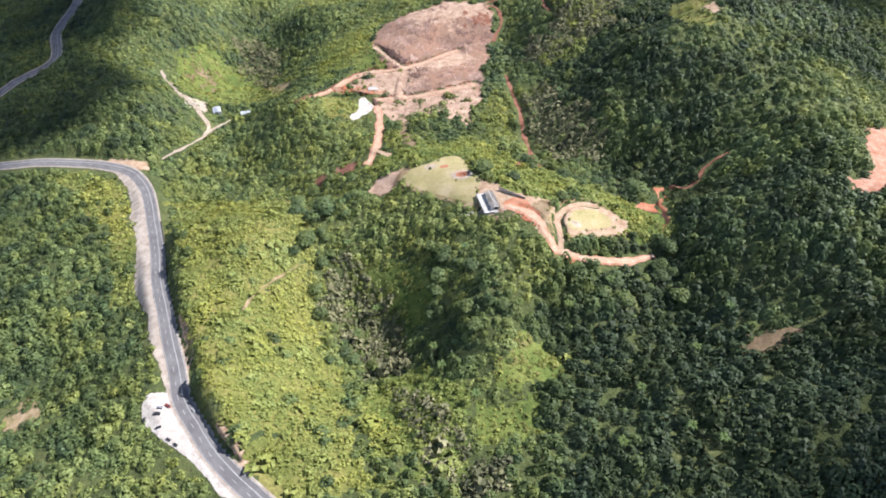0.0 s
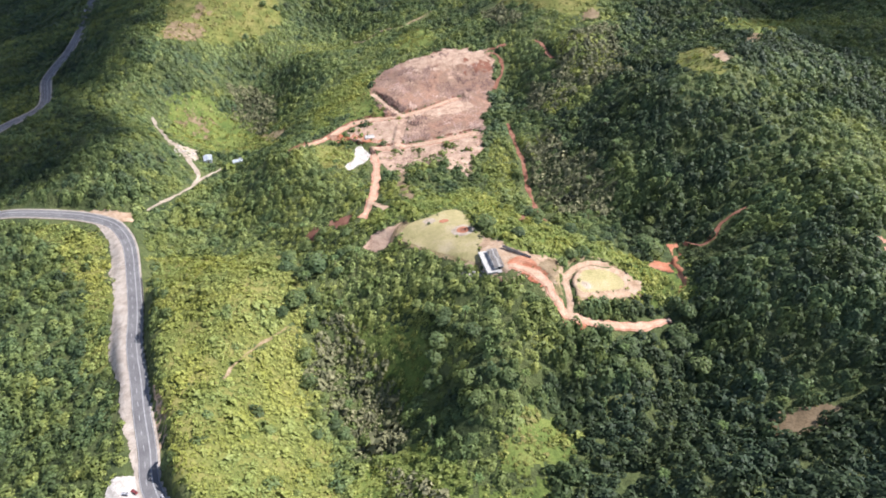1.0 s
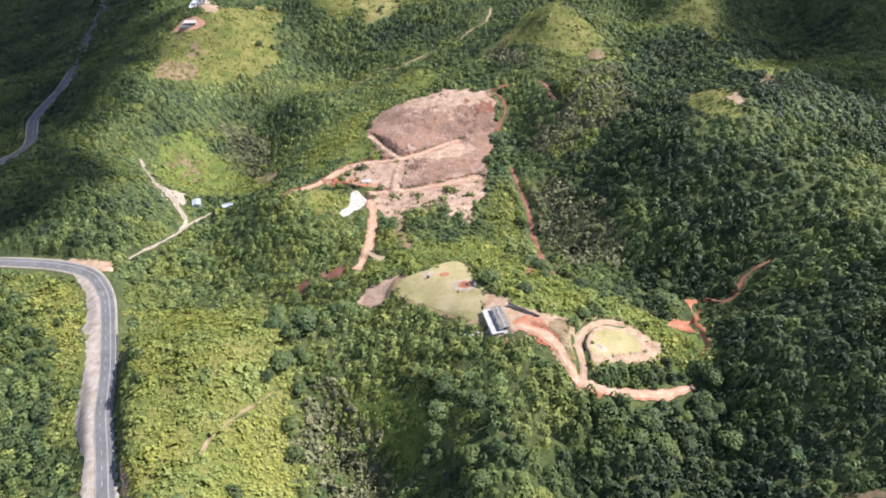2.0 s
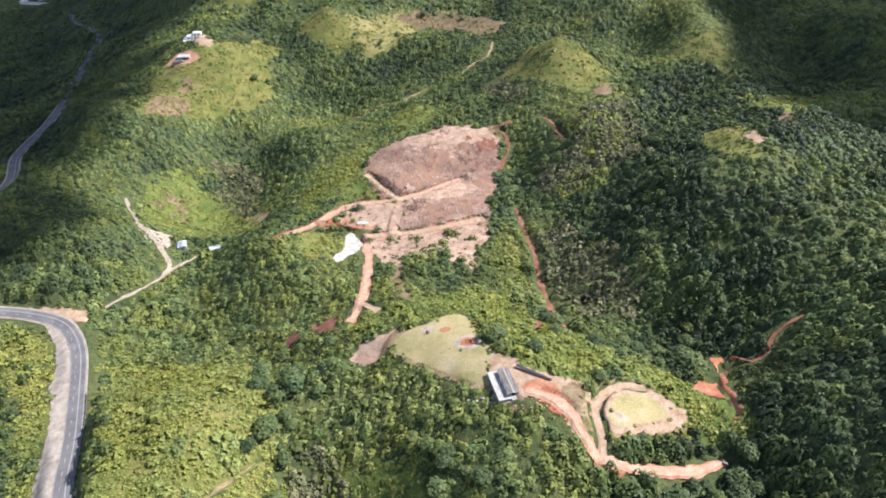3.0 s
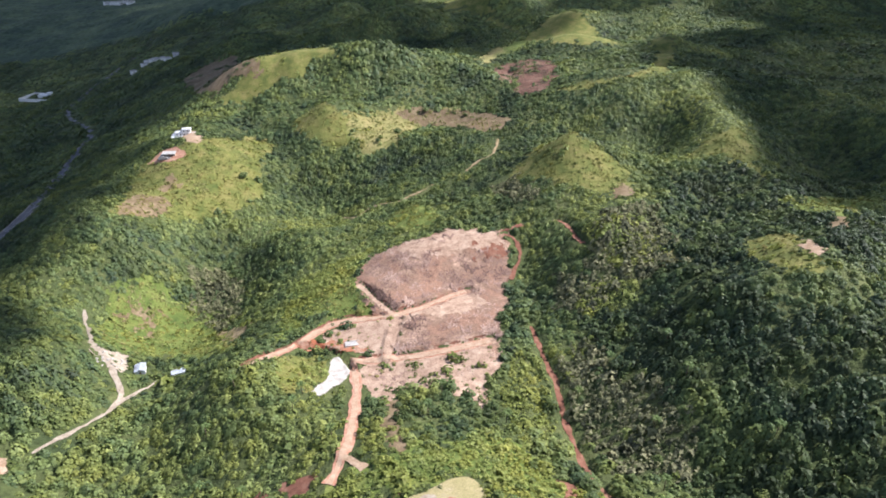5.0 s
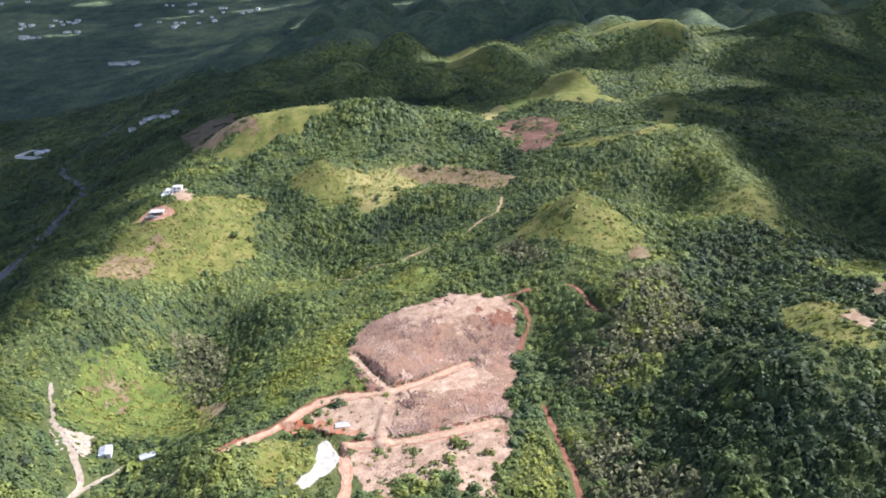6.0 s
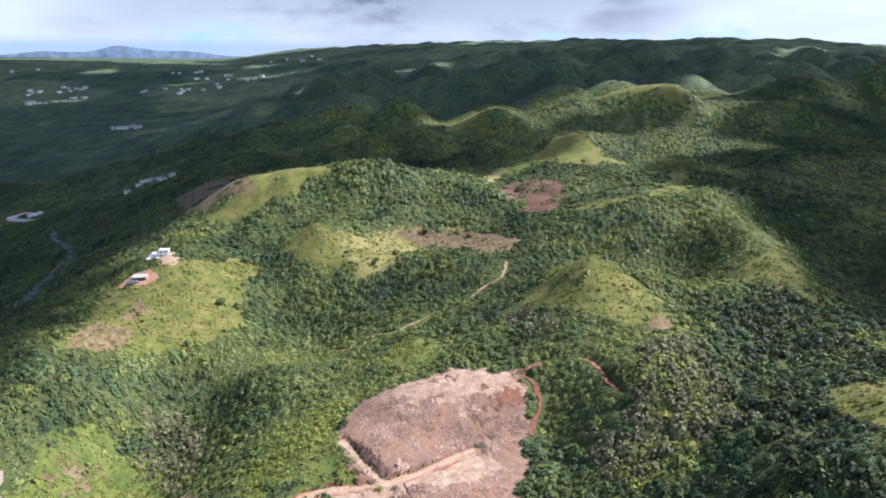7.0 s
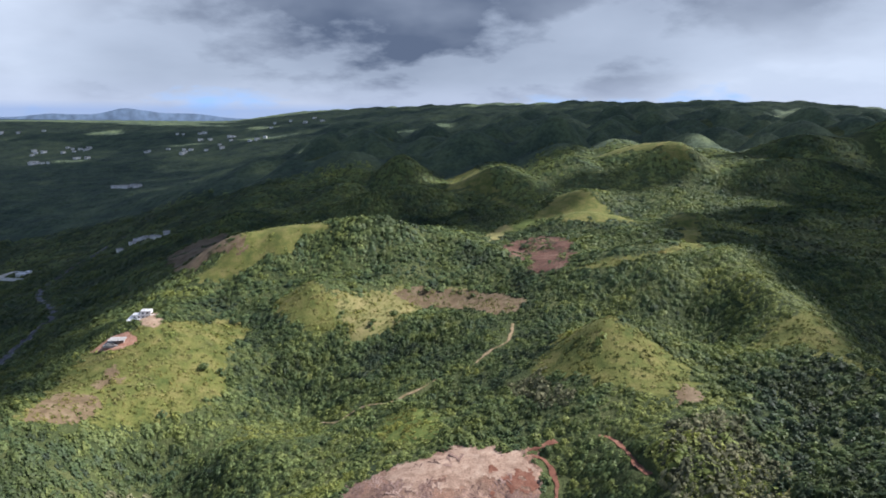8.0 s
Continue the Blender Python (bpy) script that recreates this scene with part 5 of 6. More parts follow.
# tree stands; the dark one at (116, 387) paints in a valley's shade
STANDS_AND_SHADE_A = [(-130, 568, 20, 26, -0.3), (-237, 598, 24, 26, -0.1), (-269, 566, 26, 30, -0.12), (-226, 635, 14, 30, 0.35), (-112, 598, 20, 24, 0.3), (-80, 537, 16, 24, 0.4),
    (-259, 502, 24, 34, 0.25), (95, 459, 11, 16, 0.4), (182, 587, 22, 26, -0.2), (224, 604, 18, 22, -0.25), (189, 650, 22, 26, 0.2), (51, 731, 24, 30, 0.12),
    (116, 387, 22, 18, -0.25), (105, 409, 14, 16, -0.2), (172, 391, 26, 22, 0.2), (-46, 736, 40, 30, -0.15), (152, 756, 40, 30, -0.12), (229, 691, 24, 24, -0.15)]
STANDS_AND_SHADE_B = [(-50, 281, 14, 12, 0.35), (-25, 275, 10, 10, 0.5), (-120, 344, 26, 16, -0.12), (-134, 327, 24, 12, 0.3), (39, 211, 9, 8, 0.6), (165, 184, 14, 10, 0.3), (-40, 292, 24, 20, 0.3)]
STANDS_AND_SHADE = STANDS_AND_SHADE_A + STANDS_AND_SHADE_B


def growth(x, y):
    """Leaf lightness at a place, from the kind of growth and the light and shade painted in."""
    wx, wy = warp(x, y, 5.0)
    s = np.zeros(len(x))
    for cx, cy, rx, ry, v in GROWTH_AND_SHADE + STANDS_AND_SHADE:
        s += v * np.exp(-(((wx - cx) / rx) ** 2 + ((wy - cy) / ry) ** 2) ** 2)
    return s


# leaf tint with the painted light and shade; lighter on spurs, darker in gullies
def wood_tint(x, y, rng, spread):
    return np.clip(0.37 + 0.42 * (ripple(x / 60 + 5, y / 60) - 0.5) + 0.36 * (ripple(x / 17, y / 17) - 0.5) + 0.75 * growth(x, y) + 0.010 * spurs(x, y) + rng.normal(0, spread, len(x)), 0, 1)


def grow_woods():
    bands = ((85, 420, 4.6, SHAPES_NEAR, 2.75, 3.9), (420, 820, 4.2, SHAPES_MID, 2.45, 3.0), (820, 1320, 5.4, SHAPES_FAR, 3.1, 3.0), (1320, 1600, 6.4, SHAPES_DISTANT, 3.8, 3.0))
    for y0, y1, gap, shapes, r, t in bands:
        x, y = scatter(y0, y1, gap, rng)
        ok = ~in_any(OPEN + GRASSY, x, y) & (~in_any(SHRUBBY + DRY, x, y) | (rng.random(len(x)) < 0.07)) & ~near_lots(x, y, 1.35 * r)
        if y0 < 1000:
            ok &= off_ways(x, y, 2.6)
        # meadow edges: thinned woods outside, strays inside
        soft = in_any(GRASSY, x, y, 13)
        ok &= ~soft | (rng.random(len(x)) < np.where(y < 300, 0.25, 0.55))
        ok |= in_any(GRASSY, x, y) & ~soft & ~in_any(OPEN, x, y) & (rng.random(len(x)) < np.where(y > 540, 0.05, 0.22))
        ok &= rng.random(len(x)) < 0.93 + 0.2 * step(0.25, 0.5, ripple(x / 38 + 2, y / 38))
        x, y = x[ok], y[ok]
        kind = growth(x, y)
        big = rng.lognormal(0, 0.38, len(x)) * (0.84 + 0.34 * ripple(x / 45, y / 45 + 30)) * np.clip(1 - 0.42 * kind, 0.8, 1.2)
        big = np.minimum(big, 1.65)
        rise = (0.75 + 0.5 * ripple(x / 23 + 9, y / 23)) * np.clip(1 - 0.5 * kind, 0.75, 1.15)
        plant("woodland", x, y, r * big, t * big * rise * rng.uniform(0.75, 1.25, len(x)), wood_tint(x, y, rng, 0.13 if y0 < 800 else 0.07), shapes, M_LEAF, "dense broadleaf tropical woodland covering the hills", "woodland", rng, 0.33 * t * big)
    # dry brownish scrub
    x, y = scatter(90, 640, 2.8, rng)
    ok = in_any(DRY, x, y, 5.0) & off_ways(x, y, 1.2) & ~in_any(OPEN, x, y) & (rng.random(len(x)) < 0.85)
    x, y = x[ok], y[ok]
    big = rng.lognormal(0, 0.4, len(x))
    plant("dry_scrub", x, y, 1.8 * big, 1.9 * big, np.clip(0.5 * ripple(x / 9, y / 9) + rng.normal(0.15, 0.15, len(x)), 0, 1), SHAPES_SHRUB, M_DRY, "dull brown-green dry scrub in the valleys", "shrubs", rng, 0.4 * big)
    # bright low thickets
    x, y = scatter(90, 1020, 2.35, rng)
    wild = in_any(SHRUBBY, x, y)
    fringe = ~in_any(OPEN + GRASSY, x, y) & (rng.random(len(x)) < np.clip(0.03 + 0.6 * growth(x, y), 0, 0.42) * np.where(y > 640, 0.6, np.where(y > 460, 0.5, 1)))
    sparse = in_any(GRASSY, x, y) & (rng.random(len(x)) < (0.05 + 0.3 * step(0.5, 0.8, ripple(x / 11 + 3, y / 11))) * np.where(y > 540, 0.3, 1))
    sparse |= in_any([GRASS_SITE_PLOT, MEADOW_Q_PLOT, GLADE1_PLOT, GLADE2_PLOT, GLADE3_PLOT, MEADOW_MID_PLOT, GRASS_WHITE_PLOT], x, y, 9) & (rng.random(len(x)) < 0.3 * step(0.3, 0.6, ripple(x / 9 + 5, y / 9)))
    edge = near_lots(x, y, 4.5) & (rng.random(len(x)) < 0.55)
    ok = (wild | fringe | sparse | edge) & ~in_any(OPEN, x, y) & ~near_lots(x, y, 0.5)
    ok |= in_any([LAWN_BANK_PLOT, SCAR_PLOT, CUT_LEFT_PLOT, YARD_HEAP_PLOT, MOUND_BANK_PLOT], x, y, 2.0) & ~near_lots(x, y, 0.4) & (rng.random(len(x)) < 0.26 * step(0.4, 0.6, ripple(x / 9 + 9, y / 9)))
    ok &= off_ways(x, y, 1.2)
    x, y = x[ok], y[ok]
    big = rng.lognormal(0, 0.45, len(x))
    tint = np.clip(np.where(in_any(SHRUBBY + GRASSY, x, y), 0.34 + 0.5 * ripple(x / 24 + 8, y / 24), 0.05 + 0.3 * ripple(x / 24 + 8, y / 24)) + 0.25 * (ripple(x / 8, y / 8 + 3) - 0.5) + rng.normal(0, 0.06, len(x)), 0, 1)
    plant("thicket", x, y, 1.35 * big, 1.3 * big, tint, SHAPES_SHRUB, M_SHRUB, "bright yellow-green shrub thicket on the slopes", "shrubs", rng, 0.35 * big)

    # tussocks and herbs on the meadows, strays on bare earth
    x, y = scatter(120, 900, 2.3, rng)
    low = np.where(in_any(GRASSY, x, y), 0.35 + 0.6 * step(0.35, 0.6, ripple(x / 7 + 2, y / 7)), 0.0)
    low = np.maximum(low, np.where(in_any([BARE_LEFT_PLOT, BARE_LEFT2_PLOT, BROWN_BAND_PLOT, HILL_SCAR_PLOT, LAWN_BANK_PLOT, MOUND_BANK_PLOT, CUT_LEFT_PLOT, SCAR_PLOT, BROWN_R_PLOT], x, y, 6.0), 0.22 * step(0.3, 0.6, ripple(x / 6 + 2, y / 6 + 40)), 0))
    ok = (rng.random(len(x)) < low) & off_ways(x, y, 0.6) & ~near_lots(x, y, 0.2)
    x, y = x[ok], y[ok]
    big = rng.lognormal(0, 0.4, len(x))
    plant("tussocks", x, y, 0.95 * big, 0.6 * big, np.clip(0.15 + 0.7 * ripple(x / 30 + 1, y / 30) + rng.normal(0, 0.14, len(x)), 0, 1), [crown_shape(rng, 9, 0.5, 0.7, False, 0.5, 2) for _ in range(6)], M_TUFT, "tussocks of tall grass and herbs on the meadows", "grass", rng, 0.1)
    # weeds on the far landslip and the worn far ridge
    x, y = scatter(820, 1150, 4.0, rng, -420, 160)
    ok = in_any([RED_CUT_PLOT, BARE_C_PLOT], x, y, 7) & (rng.random(len(x)) < 0.5 * step(0.4, 0.6, ripple(x / 16 + 2, y / 22)))
    x, y = x[ok], y[ok]
    big = rng.lognormal(0, 0.4, len(x))
    plant("weeds", x, y, 1.9 * big, 1.4 * big, np.clip(rng.normal(0.3, 0.15, len(x)), 0, 1), SHAPES_FAR, M_LEAF, "low weeds growing over bare slopes", "shrubs", rng, 0.2)


grow_woods()


def far_woods():
    """Close canopy of the distant hills: one uneven sheet of crown-sized bumps over the land."""
    ys = [1560.0]
    while ys[-1] < 4790:
        ys.append(ys[-1] + max(6.0, 0.0058 * ys[-1]))
    ys = np.array(ys)
    u = np.linspace(-0.80, 0.80, 430)
    X, Y = u[None, :] * (ys[:, None] + 150), np.repeat(ys[:, None], len(u), 1)
    X, Y = X + rng.uniform(-2.5, 2.5, X.shape), Y + rng.uniform(-2.5, 2.5, Y.shape)
    lump = 4.2 * ripple(X / 10 + 3, Y / 12) + 3.0 * ripple(X / 23, Y / 26 + 8) + rng.uniform(-0.7, 0.7, X.shape)
    Z = height(X, Y) + 0.4 + lump * step(1560, 1640, Y)
    q = np.arange(X.size).reshape(X.shape)
    f = np.stack([q[:-1, :-1], q[:-1, 1:], q[1:, 1:], q[1:, :-1]], -1).reshape(-1, 4)
    tagged(new("far_woodland", mesh_of("far_woodland", np.stack([X, Y, Z], -1).reshape(-1, 3), f, M_FAR_WOOD)), "distant close-grown woodland rolling over rounded hills", "woodland", kind="stuff")


far_woods()


# ---- clouds: unseen broken layer, added so that its shade lies on the valley, the far hills and the right-hand slopes ----
def cloud(x, y, rx, ry, seed):
    """One flat-bottomed cumulus at the height of the layer, on the sun's line over the ground place x, y."""
    high = 2500 / SUN_DIR.z
    bm = bmesh.new()
    bmesh.ops.create_icosphere(bm, subdivisions=4, radius=1)
    for v in bm.verts:
        c = v.co
        k = 1 + 0.55 * noise.fractal(Vector((c.x * 1.6 + seed * 7, c.y * 1.6, c.z * 1.6)), 1.0, 2.0, 4)
        c.x, c.y = c.x * k * rx, c.y * k * ry
        c.z = c.z * k * 0.28 * min(rx, ry) if c.z > 0 else c.z * 0.05 * min(rx, ry)
    e = new("cloud")
    e.matrix_basis = Matrix.Translation(Vector((x, y, 40)) + SUN_DIR * high)
    tagged(e, "unseen grey-white cumulus cloud of a broken layer, added for its shade", "cloud", "broken cloud layer", "structure")
    part("cloud_body", bm, M_CLOUD, e, smooth=True)


CLOUDS_A = [(-668, 605, 480, 350), (-880, 1250, 560, 420), (-260, 1290, 400, 190), (-500, 1900, 760, 400), (60, 2100, 480, 430), (588, 860, 330, 430), (600, 2650, 560, 330), (1500, 1700, 330, 300), (-900, 2700, 620, 330), (100, 3150, 950, 420), (1650, 2700, 330, 260), (1300, 3500, 800, 350), (-1900, 2250, 620, 480), (-1750, 1500, 520, 420), (-1900, 3100, 700, 260), (2100, 2600, 500, 500), (-700, 3700, 600, 250), (-2300, 3600, 600, 260)]
CLOUDS_B = [(430, 2050, 300, 200), (226, 94, 90, 80), (70, 1640, 160, 110), (1020, 1200, 290, 220), (250, 1335, 90, 45), (490, 1440, 80, 55), (-380, 1150, 200, 120), (900, 1480, 270, 210), (-1400, 2450, 430, 270), (-1250, 1900, 360, 260), (-700, 1650, 260, 210), (-1300, 3250, 500, 150), (-480, 950, 120, 150), (-280, 1560, 170, 150), (1100, 2400, 380, 380), (920, 1800, 200, 190), (620, 1800, 170, 170), (-1400, 3430, 300, 170), (-930, 2270, 270, 240), (585, 1190, 165, 120), (650, 1370, 150, 110)]
for k, (x, y, rx, ry) in enumerate(CLOUDS_A + CLOUDS_B):
    cloud(x, y, rx, ry, k)


# ---- single trees and palms round the levelled hilltops ----
def leaf_mesh(name, shape, radius, tall, tint, mat):
    v, f = shape
    me = mesh_of(name, v * np.array([radius, radius, tall]), f, mat)
    at = me.attributes.new("tint", "FLOAT", "POINT")
    at.data.foreach_set("value", np.full(len(v), tint, np.float32))
    return me


def make_tree(shape, radius, tall, tint, label):
    """A broadleaf tree: tapered trunk with limbs, and a crown of leaf clumps."""
    e = new("broadleaf_tree")
    tagged(e, label, "tree", "trees round the hilltop")
    bm = bmesh.new()
    stem = tall * 0.42
    bmesh.ops.create_cone(bm, cap_ends=True, segments=7, radius1=0.26, radius2=0.12, depth=stem, matrix=pose(0, 0, stem / 2))
    for a in range(3):
        bmesh.ops.create_cone(bm, cap_ends=False, segments=5, radius1=0.11, radius2=0.04, depth=radius, matrix=pose(0, 0, stem * 0.85, 0, 0, a * 120 + 20) @ pose(radius * 0.33, 0, radius * 0.3, 0, 48, 0))
    part("trunk", bm, M_TRUNK, e, smooth=True)
    crown = new("crown", leaf_mesh("crown", shape, radius, tall * 0.6, tint, M_LEAF))
    crown.parent, crown.location = e, (0, 0, stem * 0.6)
    return e


def make_palm():
    """A palm: slender leaning trunk and arching fronds."""
    e = new("palm_tree")
    tagged(e, "slender palm tree with arching pale green fronds", "palm", "palms in the valley woods")
    bm = bmesh.new()
    bmesh.ops.create_cone(bm, cap_ends=True, segments=7, radius1=0.22, radius2=0.13, depth=7.5, matrix=pose(0, 0, 3.75))
    part("trunk", bm, M_TRUNK, e, smooth=True)
    for a in range(11):
        v, f = [], []
        reach, droop = 2.7 + 0.3 * (a % 3), 1.1 + 0.4 * (a % 2)
        for k in range(6):
            t = k / 5
            w = 0.42 * math.sin(math.pi * (0.12 + 0.85 * t))
            zz = 7.5 + 1.2 * math.sin(t * 2.2) - droop * t * t
            v += [(reach * t, -w, zz - 0.15), (reach * t, 0, zz + 0.06), (reach * t, w, zz - 0.15)]
        for k in range(5):
            q = k * 3
            f += [(q, q + 1, q + 4, q + 3), (q + 1, q + 2, q + 5, q + 4)]
        me = mesh_of("frond", v, f, M_PALM)
        at = me.attributes.new("tint", "FLOAT", "POINT")
        at.data.foreach_set("value", np.full(len(v), 0.35, np.float32))
        ob = new("frond", me)
        ob.parent, ob.rotation_euler = e, (0, 0, a * 2 * math.pi / 11 + 0.2 * (a % 2))
    return e


SHAPES_TREE = [crown_shape(rng, 260, 0.14, 0.62, True, 0.4, 9) for _ in range(6)]
protos = [make_tree(SHAPES_TREE[k], (2.9, 2.5, 3.4, 2.2, 2.7, 3.7)[k], (4.6, 4.1, 5.2, 3.6, 4.3, 5.6)[k], (0.28, 0.40, 0.34, 0.58, 0.46, 0.20)[k], ("dark green broadleaf tree on the slope below the lawn", "green broadleaf tree among dense woodland", "tall spreading dark green tree on the hillside", "small bright green tree beside the dirt track", "rounded green tree in the valley woods", "large old tree with a wide dark crown")[k]) for k in range(6)]
tx, ty = scatter(190, 330, 6.6, rng, -95, 125)
ok = ~in_any(OPEN + GRASSY + DRY, tx, ty) & (~in_any(SHRUBBY, tx, ty) | (rng.random(len(tx)) < 0.25)) & (ripple(tx / 26 + 7, ty / 24) + rng.uniform(-0.25, 0.25, len(tx)) > 0.62) & off_ways(tx, ty, 4.2) & ~near_lots(tx, ty, 3.5) & (np.hypot(tx - 26, ty - 264) > 13)
tx, ty = tx[ok], ty[ok]
tz = height(tx, ty)
for k in range(min(285, len(tx))):
    m = pose(tx[k], ty[k], tz[k] - 0.2, 0, 0, rng.uniform(0, 360)) @ Matrix.Scale(min(1.7, rng.lognormal(-0.05, 0.32)), 4)
    if k < 6:
        protos[k].matrix_basis = m
    else:
        copy_thing(protos[k % 6], m)
meadow_trees = ((-72, 784), (-70, 790), (-53, 810), (-49, 790), (-42, 801), (-24, 866), (22, 850), (-30, 826), (-197, 716))
for k, (x, y) in enumerate(meadow_trees):
    t = copy_thing(protos[(0, 4, 2)[k % 3]], pose(x, y, h1(x, y) - 0.2, 0, 0, k * 70))
    tagged(t, "lone dark green tree standing in the meadow", group="trees in the meadows")
palm = make_palm()
px, py = scatter(130, 420, 34, rng, -110, 150)
ok = ~in_any(OPEN + GRASSY + SHRUBBY, px, py) & off_ways(px, py, 4.0) & ~near_lots(px, py, 7.0)
px, py = px[ok], py[ok]
for k in range(len(px)):
    m = pose(px[k], py[k], h1(px[k], py[k]), rng.uniform(-6, 6), rng.uniform(-6, 6), rng.uniform(0, 360))
    if k == 0:
        palm.matrix_basis = m
    else:
        copy_thing(palm, m)


# ---- cut brush on the cleared hill ----
def stems(rng, count):
    """Thin fallen stems, mostly lying down the slope, as three-cornered slivers."""
    v, f = [], []
    for k in range(count):
        c = np.array([rng.uniform(-1, 1), rng.uniform(-1, 1), rng.uniform(0.05, 0.5)])
        a = rng.normal(math.pi / 2, 0.6)
        d, w = np.array([math.cos(a), math.sin(a), rng.normal(0, 0.18)]) * rng.uniform(0.7, 1.6), np.array([-math.sin(a), math.cos(a), 0.15]) * rng.uniform(0.12, 0.3)
        q = len(v)
        v += [c - d, c + d + w, c + d - w]
        f.append((q, q + 1, q + 2))
    return np.array(v), np.array(f)


def lay_brush():
    x, y = scatter(400, 600, 1.25, rng, -75, 60)
    ok = in_any([QUARRY_PLOT], x, y) | (in_any([SCAR_PLOT], x, y) & (rng.random(len(x)) < 0.25))
    ok &= ~in_any([SPOIL_UPPER_PLOT, SPOIL_LOWER_PLOT, CREST_PLOT], x, y, 2.0) | (rng.random(len(x)) < 0.10)
    ok &= off_ways(x, y, 0.3) & (rng.random(len(x)) < 0.2 + 0.7 * step(0.3, 0.62, ripple(x / 9, y / 14)))
    x, y = x[ok], y[ok]
    big = rng.lognormal(0, 0.35, len(x))
    plant("cut_brush", x, y, 1.0 * big, 0.42 * big, np.clip(0.45 + 0.6 * (ripple(x / 13 + 6, y / 17) - 0.5) + rng.normal(0, 0.14, len(x)), 0, 1), [stems(rng, 9) for _ in range(7)], M_BRUSH, "heaps of dead grey-brown cut brush on cleared earth", "cut brush", rng, 0.05, 0.9)


lay_brush()


# ---- the long house on the hilltop ----
def long_house():
    e = thing("long_house", "long low unfinished house with grey sheet roof on concrete slab", "house", 26.0, 265.5, turn=15)
    part("floor_slab", box(bmesh.new(), 0, 0, -1.2, 10.4, 16.5, 1.6, bevel=0.05), M_CONCRETE, e, "pale concrete slab")
    part("kerb", box(bmesh.new(), -5.0, 0, 0.4, 0.35, 16.3, 0.35), M_CONCRETE, e)
    for x in (-0.7, 4.2):
        part("side_wall", box(bmesh.new(), x, 0, 0.4, 0.2, 13.4, 1.5), M_WHITE_WALL, e)
    for y in (-6.6, 6.6):
        bm = bmesh.new()
        vs = [bm.verts.new((xx, y, zz)) for xx, zz in ((-0.6, 0.4), (4.1, 0.4), (4.1, 1.9), (1.75, 2.3), (-0.6, 1.9))]
        bm.faces.new(vs)
        bmesh.ops.solidify(bm, geom=bm.faces[:], thickness=0.2)
        part("gable_wall", bm, M_WHITE_WALL, e)
    for sgn in (-1, 1):
        bm = bmesh.new()
        for k in range(30):
            y0, y1 = -7.2 + k * 0.48, -6.72 + k * 0.48
            lift = 0.05 * (k % 2)
            vs = [bm.verts.new((1.75 + sgn * xx, yy, 2.45 - 0.13 * xx + lift)) for xx, yy in ((0, y0), (2.75, y0), (2.75, y1), (0, y1))]
            bm.faces.new(vs)
        bmesh.ops.solidify(bm, geom=bm.faces[:], thickness=0.05)
        part("roof_sheet", bm, M_ROOF_SHEET, e, "grey corrugated roof sheet")
    part("ridge_cap", box(bmesh.new(), 1.75, 0, 2.46, 0.5, 14.5, 0.1), M_CONCRETE, e)
    for y in (-4.5, 0.0, 4.5):
        part("window", box(bmesh.new(), -0.83, y, 0.8, 0.06, 1.4, 0.8), M_DARK, e, "dark window opening")
    part("doorway", box(bmesh.new(), 1.75, -6.83, 0.4, 1.2, 0.06, 1.4), M_DARK, e, "dark doorway")
    part("step", box(bmesh.new(), 1.75, -8.6, -0.6, 2.4, 0.8, 0.75), M_CONCRETE, e)


long_house()


def sheet_fence():
    e = thing("sheet_fence", "long dark blue-grey metal sheet fence leaning beside the yard", "fence", 39.0, 270.0, turn=-32)
    for k in range(7):
        bm = bmesh.new()
        box(bm, -7.2 + k * 2.4, 0.06 * (k % 2), 0, 2.36, 0.06, 2.0)
        part("fence_sheet", bm, M_ROOF_SHEET, e)
    for k in range(8):
        part("post", box(bmesh.new(), -8.4 + k * 2.4, 0.15, -0.3, 0.12, 0.12, 2.5), M_WOOD, e)


sheet_fence()


def rock(name, x, y, size, mat, label, group, seed):
    bm = bmesh.new()
    bmesh.ops.create_icosphere(bm, subdivisions=2, radius=size)
    for v in bm.verts:
        k = 1 + 0.5 * noise.noise(v.co * (1.3 / size) + Vector((seed * 3.1, 0, 0)))
        v.co = Vector((v.co.x * k * 1.2, v.co.y * k, max(-0.3 * size, v.co.z * k * 0.7)))
    ob = new(name, bpy.data.meshes.new(name))
    bm.to_mesh(ob.data)
    bm.free()
    ob.data.materials.append(mat)
    ob.matrix_basis = pose(x, y, h1(x, y) + size * 0.15, 0, 0, seed * 47)
    return tagged(ob, label, "rock", group)


for k in range(46):
    a, r = rng.uniform(0, 6.28), rng.uniform(0, 1) ** 0.5
    rock("rubble_stone", 15 + 7 * r * math.cos(a), 259 + 3.4 * r * math.sin(a), rng.uniform(0.3, 0.9), M_WHITE_STONE, "pale limestone rubble tipped beside the lawn", "rubble heap", k)
for k in range(30):
    rock("boulder", -207 + rng.uniform(-7, 7), 452 + rng.uniform(-7, 7), rng.uniform(0.4, 1.1), M_WHITE_STONE, "pale boulder at the small building site", "boulders at the site", k + 60)
for k in range(26):
    rock("earth_lump", 33 + rng.uniform(-6, 12), 252 + rng.uniform(-4, 5), rng.uniform(0.3, 0.7), M_SAND, "lump of dug sandy earth in the yard", "earth lumps in the yard", k + 100)


